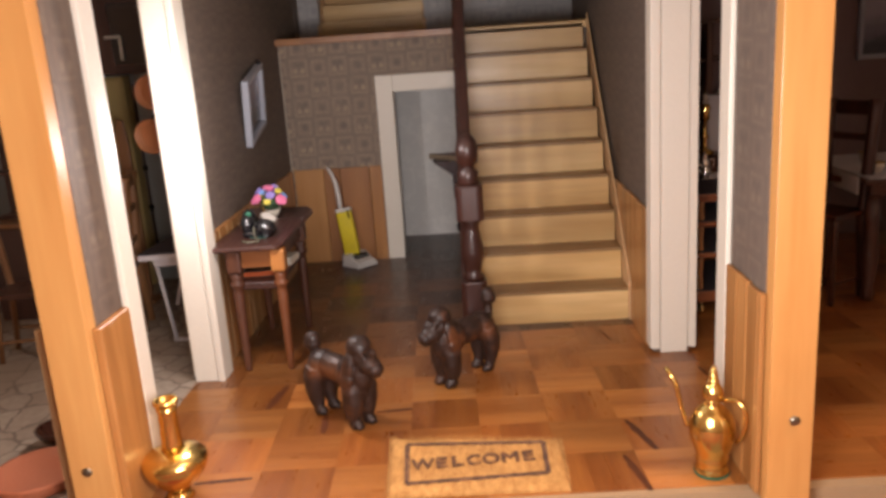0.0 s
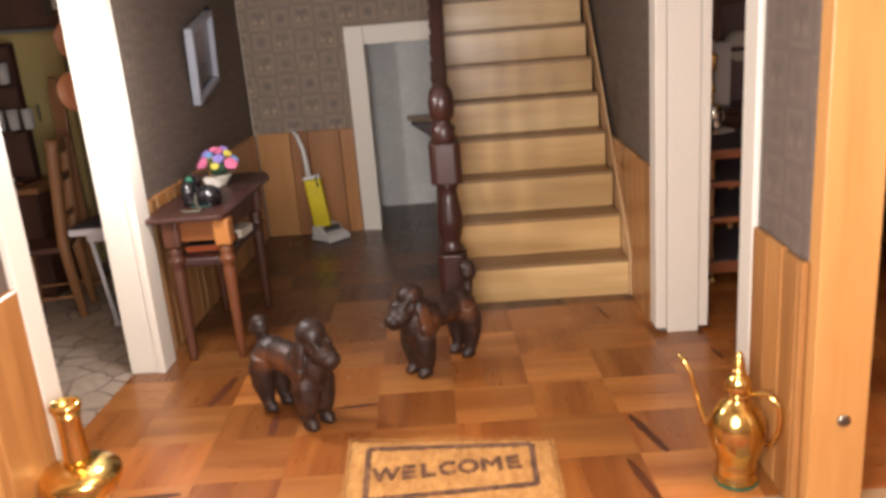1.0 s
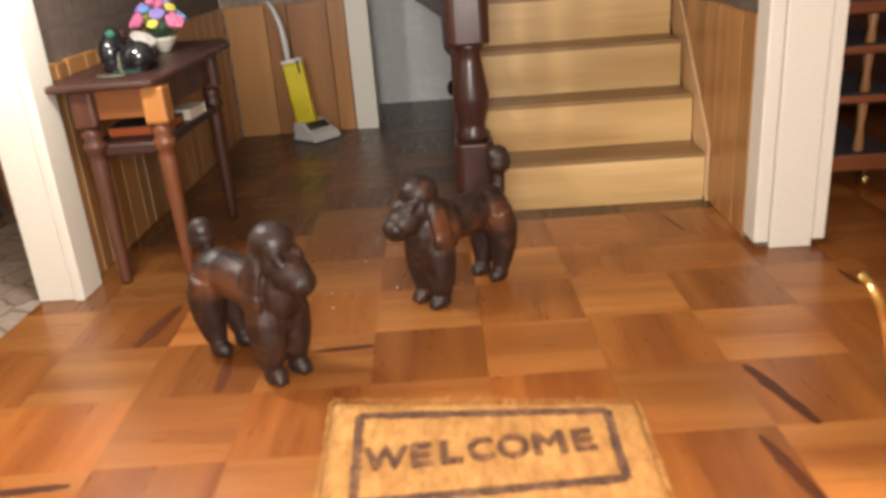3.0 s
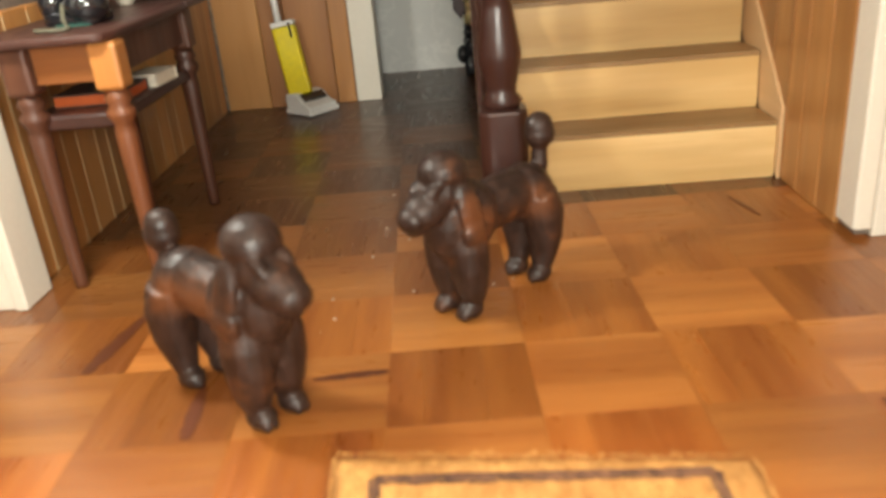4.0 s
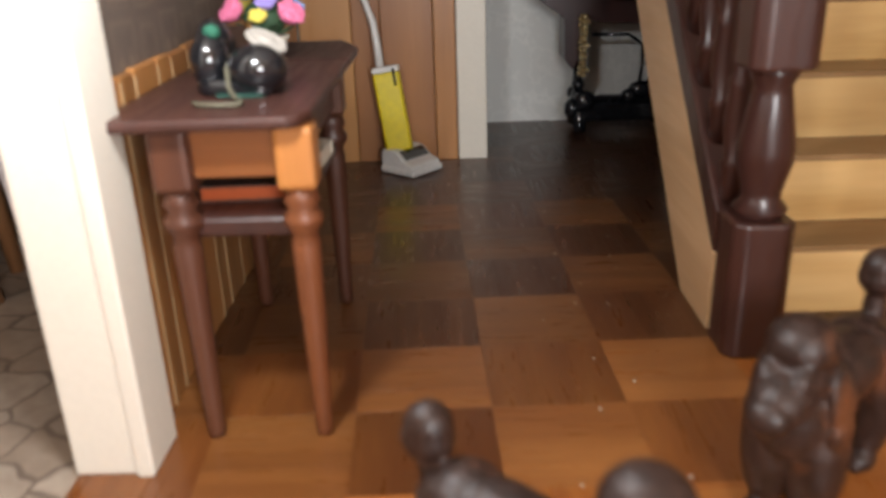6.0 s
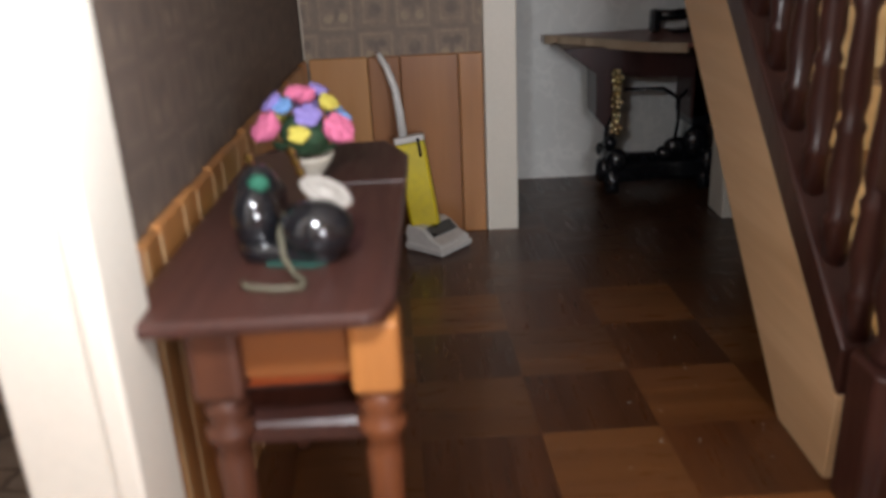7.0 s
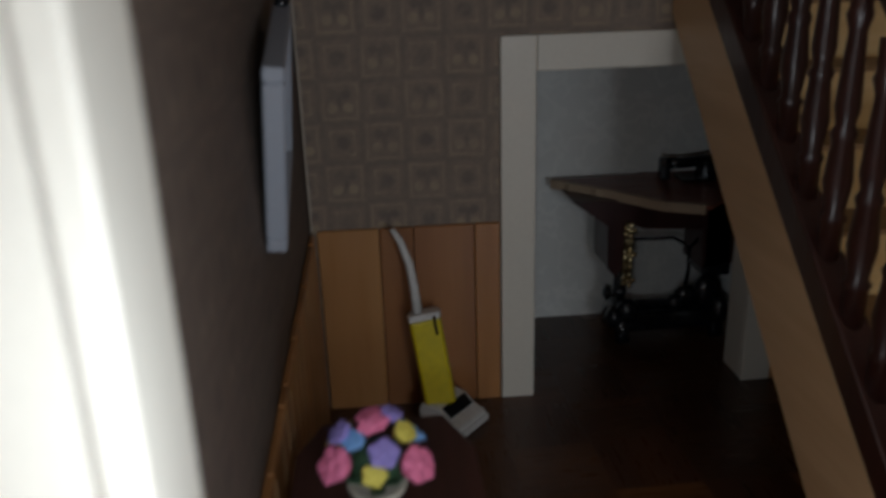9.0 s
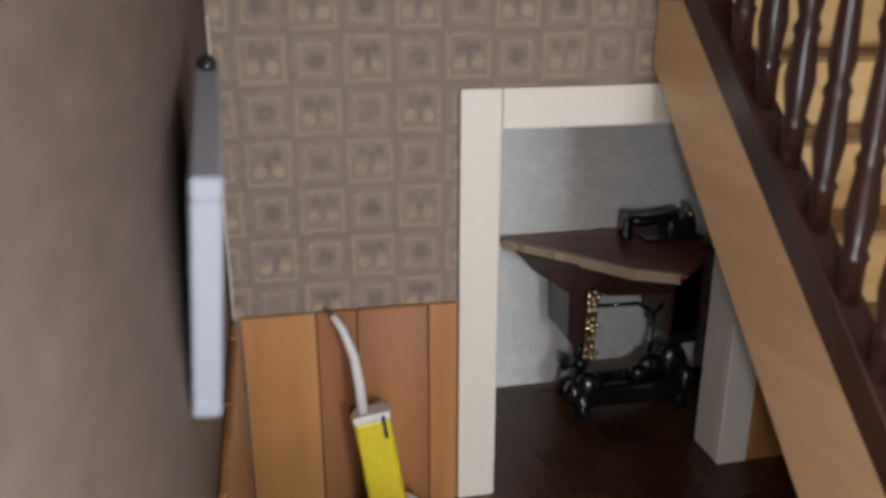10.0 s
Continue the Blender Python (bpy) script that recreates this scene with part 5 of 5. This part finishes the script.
tall_cabinet()
stand = thing("wooden_stand", (-3.1, 6.86, 0), 0, "tall dark brown wooden stand on the stone floor", "stand")
part("upright", prism([(-0.05, 0.03), (0.05, 0.03), (0.055, 1.5), (0.03, 1.7), (-0.03, 1.72), (-0.055, 1.6)], -0.02, 0.02, "y", 0.008), BROWN_WOOD, stand)
part("foot", box(-0.11, 0.11, -0.12, 0.12, 0.0, 0.03, 0.006), BROWN_WOOD, stand)
for x, z in ((-2.31, 1.66), (-2.26, 1.98)):
    h = thing("hanging_pan", (x, 5.66, z), 0, "orange enamel pan hung on a peg in the wall", "pan", "pans on the wall")
    part("pan", shift(lathe([(0.09, 0.0), (0.11, 0.01), (0.125, 0.07), (0.13, 0.08), (0.12, 0.08), (0.1, 0.02)], 24), pose(0, 0, 0, 90, 0, 0)), ORANGE_PAN, h)
    part("peg", tube([(0.0, 0.03, 0.13), (-1.955 - x, 0.03, 0.14)], 0.012, 8), BROWN_WOOD, h, "wooden peg")
    part("handle", tube([(0.0, -0.03, 0.1), (0.0, 0.0, 0.15), (0.0, 0.03, 0.16)], 0.012, 8), IRON, h, "dark handle")
panel = setting("door_4", box(-3.22, -3.06, 7.57, 7.598, 0.38, 1.98, 0.004), PALE_BLUE, "tall narrow pale blue door with dark edges", "door")
for a, b, c, d in ((-3.242, -3.222, 0.36, 2.0), (-3.058, -3.038, 0.36, 2.0), (-3.22, -3.06, 0.36, 0.378)):
    part("edge_strip", box(a, b, 7.56, 7.598, c, d, 0.003), DARK_OAK, panel, "dark edge strip")
for z in (0.75, 1.15, 1.55):
    part("hinge", box(-3.262, -3.2, 7.545, 7.559, z, z + 0.05, 0.003), IRON, panel, "black hinge")


def wall_cupboard():
    e = thing("wall_cupboard", (-3.1, 7.59, 2.105), 0, "dark brown wall cupboard with a glazed door", "cupboard")
    part("body", box(-0.7, 0.5, -0.55, 0.0, 0, 0.7, 0.008), DARK_OAK, e)
    d = part("door", join(box(-0.1, -0.03, -0.575, -0.552, 0.02, 0.68), box(0.4, 0.47, -0.575, -0.552, 0.02, 0.68), box(-0.03, 0.4, -0.575, -0.552, 0.02, 0.08), box(-0.03, 0.4, -0.575, -0.552, 0.62, 0.68)), DARK_OAK, e)
    part("pane", box(-0.03, 0.4, -0.566, -0.56, 0.08, 0.62), GLASS_DARK, d, "dark glass pane")
    part("bar", box(-0.08, 0.07, -0.59, -0.576, 0.315, 0.34, 0.003), CREAM, d, "white glazing bar")
    part("bar", box(0.045, 0.07, -0.59, -0.576, 0.12, 0.3145, 0.003), CREAM, d, "white glazing bar")
    return e


GLASS = plain("frosted_glass", (0.42, 0.41, 0.4), 0.15)
GLASS_DARK = plain("dark_glass", (0.02, 0.02, 0.022), 0.08, 0.0, 0.5)
wall_cupboard()
chair("kitchen_chair", (-3.03, 6.08, 0), -77, BROWN_WOOD, DARK_OAK, "brown wooden kitchen chair on the stone floor", 1.32, 0.55, 0.44, 1.5)
chair("kitchen_chair", (-3.5, 5.6, 0), 100, BROWN_WOOD, DARK_OAK, "brown wooden kitchen chair on the stone floor", 1.35, 0.55, 0.44)


def ironing_board():
    e = thing("ironing_board", (-2.38, 6.2, 0), 0, "white-legged ironing board with a dark cover", "ironing board")
    shape = [(-0.22, -0.56), (0.18, -0.54), (0.2, 0.45), (0.12, 0.65), (-0.08, 0.65), (-0.18, 0.45)]
    part("board", prism(shape, 0.69, 0.735, "z", 0.008), BOARD_WHITE, e, "white board edge")
    part("cover", prism([(x * 0.97, y * 0.985) for x, y in shape], 0.737, 0.75, "z", 0.003), COVER, e, "dark grey cloth cover")
    part("bracket", box(-0.13, 0.12, -0.5, -0.44, 0.63, 0.688, 0.006), BOARD_WHITE, e)
    for a, b in (((-0.12, -0.46, 0.66), (-0.03, -0.5, 0.02)), ((0.12, -0.46, 0.66), (0.0, -0.46, 0.3)), ((0.05, 0.4, 0.69), (0.05, 0.1, 0.02)), ((-0.08, 0.4, 0.69), (-0.08, 0.1, 0.02))):
        part("leg", tube([a, b], 0.016, 8), BOARD_WHITE, e)
    part("foot_bar", tube([(-0.05, -0.5, 0.016), (0.2, -0.5, 0.016)], 0.016, 8), BOARD_WHITE, e)
    part("foot_bar", tube([(-0.15, 0.1, 0.018), (0.14, 0.1, 0.018)], 0.018, 8), BOARD_WHITE, e)
    return e


BOARD_WHITE = plain("white_enamel", (0.62, 0.6, 0.62), 0.35)
ironing_board()
BAKELITE_BROWN = plain("glossy_brown_glaze", (0.05, 0.016, 0.01), 0.15, 0.0, 0.5)
TERRACOTTA = paint("terracotta", (0.42, 0.13, 0.06), 0.75, 0.15)
pt = thing("terracotta_dish", (-2.4, 3.56, 0), 0, "round terracotta dish on the stone floor", "dish")
part("bowl", lathe([(0.2, 0.0), (0.22, 0.01), (0.25, 0.07), (0.25, 0.085), (0.235, 0.085), (0.2, 0.07), (0.0, 0.065)], 28), TERRACOTTA, pt)
bw = thing("dark_bowl", (-2.48, 3.98, 0), 0, "glossy dark brown bowl on the stone floor", "bowl")
part("bowl", lathe([(0.06, 0.0), (0.07, 0.01), (0.13, 0.08), (0.15, 0.13), (0.13, 0.13), (0.06, 0.04)], 24), BAKELITE_BROWN, bw)
sb = thing("kitchen_dresser", (-3.8, 6.72, 0), 0, "brown wooden kitchen dresser", "dresser")
part("base", box(-0.5, 0.58, -0.26, 0.26, 0.0, 0.85, 0.01), DARK_OAK, sb)
part("worktop", box(-0.53, 0.61, -0.28, 0.26, 0.852, 0.9, 0.01), BROWN_WOOD, sb)
part("upper_case", box(-0.48, 0.38, 0.16, 0.26, 0.902, 2.0, 0.006), DARK_OAK, sb)
for z in (0.902, 1.3, 1.66, 1.97):
    part("shelf", box(-0.48, 0.38, -0.06, 0.158, z, z + 0.03, 0.004), DARK_OAK, sb)
for z, n in ((1.331, 4), (1.691, 3)):
    for k in range(n):
        gl = thing("tumbler", (-3.66 + 0.12 * k, 6.74, z), 0, "small frosted glass tumbler on the dresser shelf", "glass", "glasses on the dresser")
        part("bowl", lathe([(0.035, 0), (0.04, 0.01), (0.045, 0.16), (0.04, 0.16), (0.034, 0.015)], 14), GLASS, gl)

rnd = random.Random(4)
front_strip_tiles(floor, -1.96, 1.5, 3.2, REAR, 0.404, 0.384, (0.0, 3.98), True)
front_strip_tiles(dining_floor, 1.502, 4.0, 3.2, 8.0, 0.405, 0.385, (0.0, 3.985))

# dark heartwood streaks let into the squares
def streak(length, wide):
    edge = []
    for k in range(13):
        u = k / 12
        w = wide * (0.25 + 0.75 * math.sin(math.pi * min(u * 0.9 + 0.08, 1)) ** 0.7) * (1 + 0.25 * noise.noise((k * 0.7, length * 9, wide * 90)))
        edge.append((w / 2, (u - 0.5) * length))
    return prism(edge + [(-x * (0.8 + 0.1 * (k % 3)), y) for k, (x, y) in enumerate(edge)][::-1], 0.0, 0.0014)


for x, y, length, wide, turn in [(-1.312, 4.53, 0.37, 0.042, -8.5), (-0.51, 4.245, 0.22, 0.024, 96), (-0.926, 4.11, 0.26, 0.034, 5), (0.915, 3.804, 0.37, 0.036, 16), (0.815, 3.405, 0.36, 0.032, 11.5),
                                 (-1.37, 3.484, 0.32, 0.026, 96), (1.488, 4.625, 0.15, 0.02, 7), (0.97, 5.37, 0.24, 0.018, 12)]:
    o = part("heartwood_streak", streak(length, wide * 1.35), PARQUET_DARK, floor)
    o.matrix_basis = pose(*(Vector((x, y, 0.0004)) * S), 0, 0, turn)

# pale crumbs on the parquet
bits = []
for k in range(26):
    x, y = rnd.uniform(-0.75, 0.1), rnd.uniform(4.45, 6.6)
    r = rnd.uniform(0.002, 0.005)
    bits.append(egg((x, y, 0.0012 + r * 0.5), (r, r * rnd.uniform(0.6, 1.4), r * 0.6), (0, 0, rnd.uniform(0, 180)), 6))
tagged(part("crumbs", join(*bits), CREAM), "pale specks of dust on the parquet", "dust", "", "stuff")
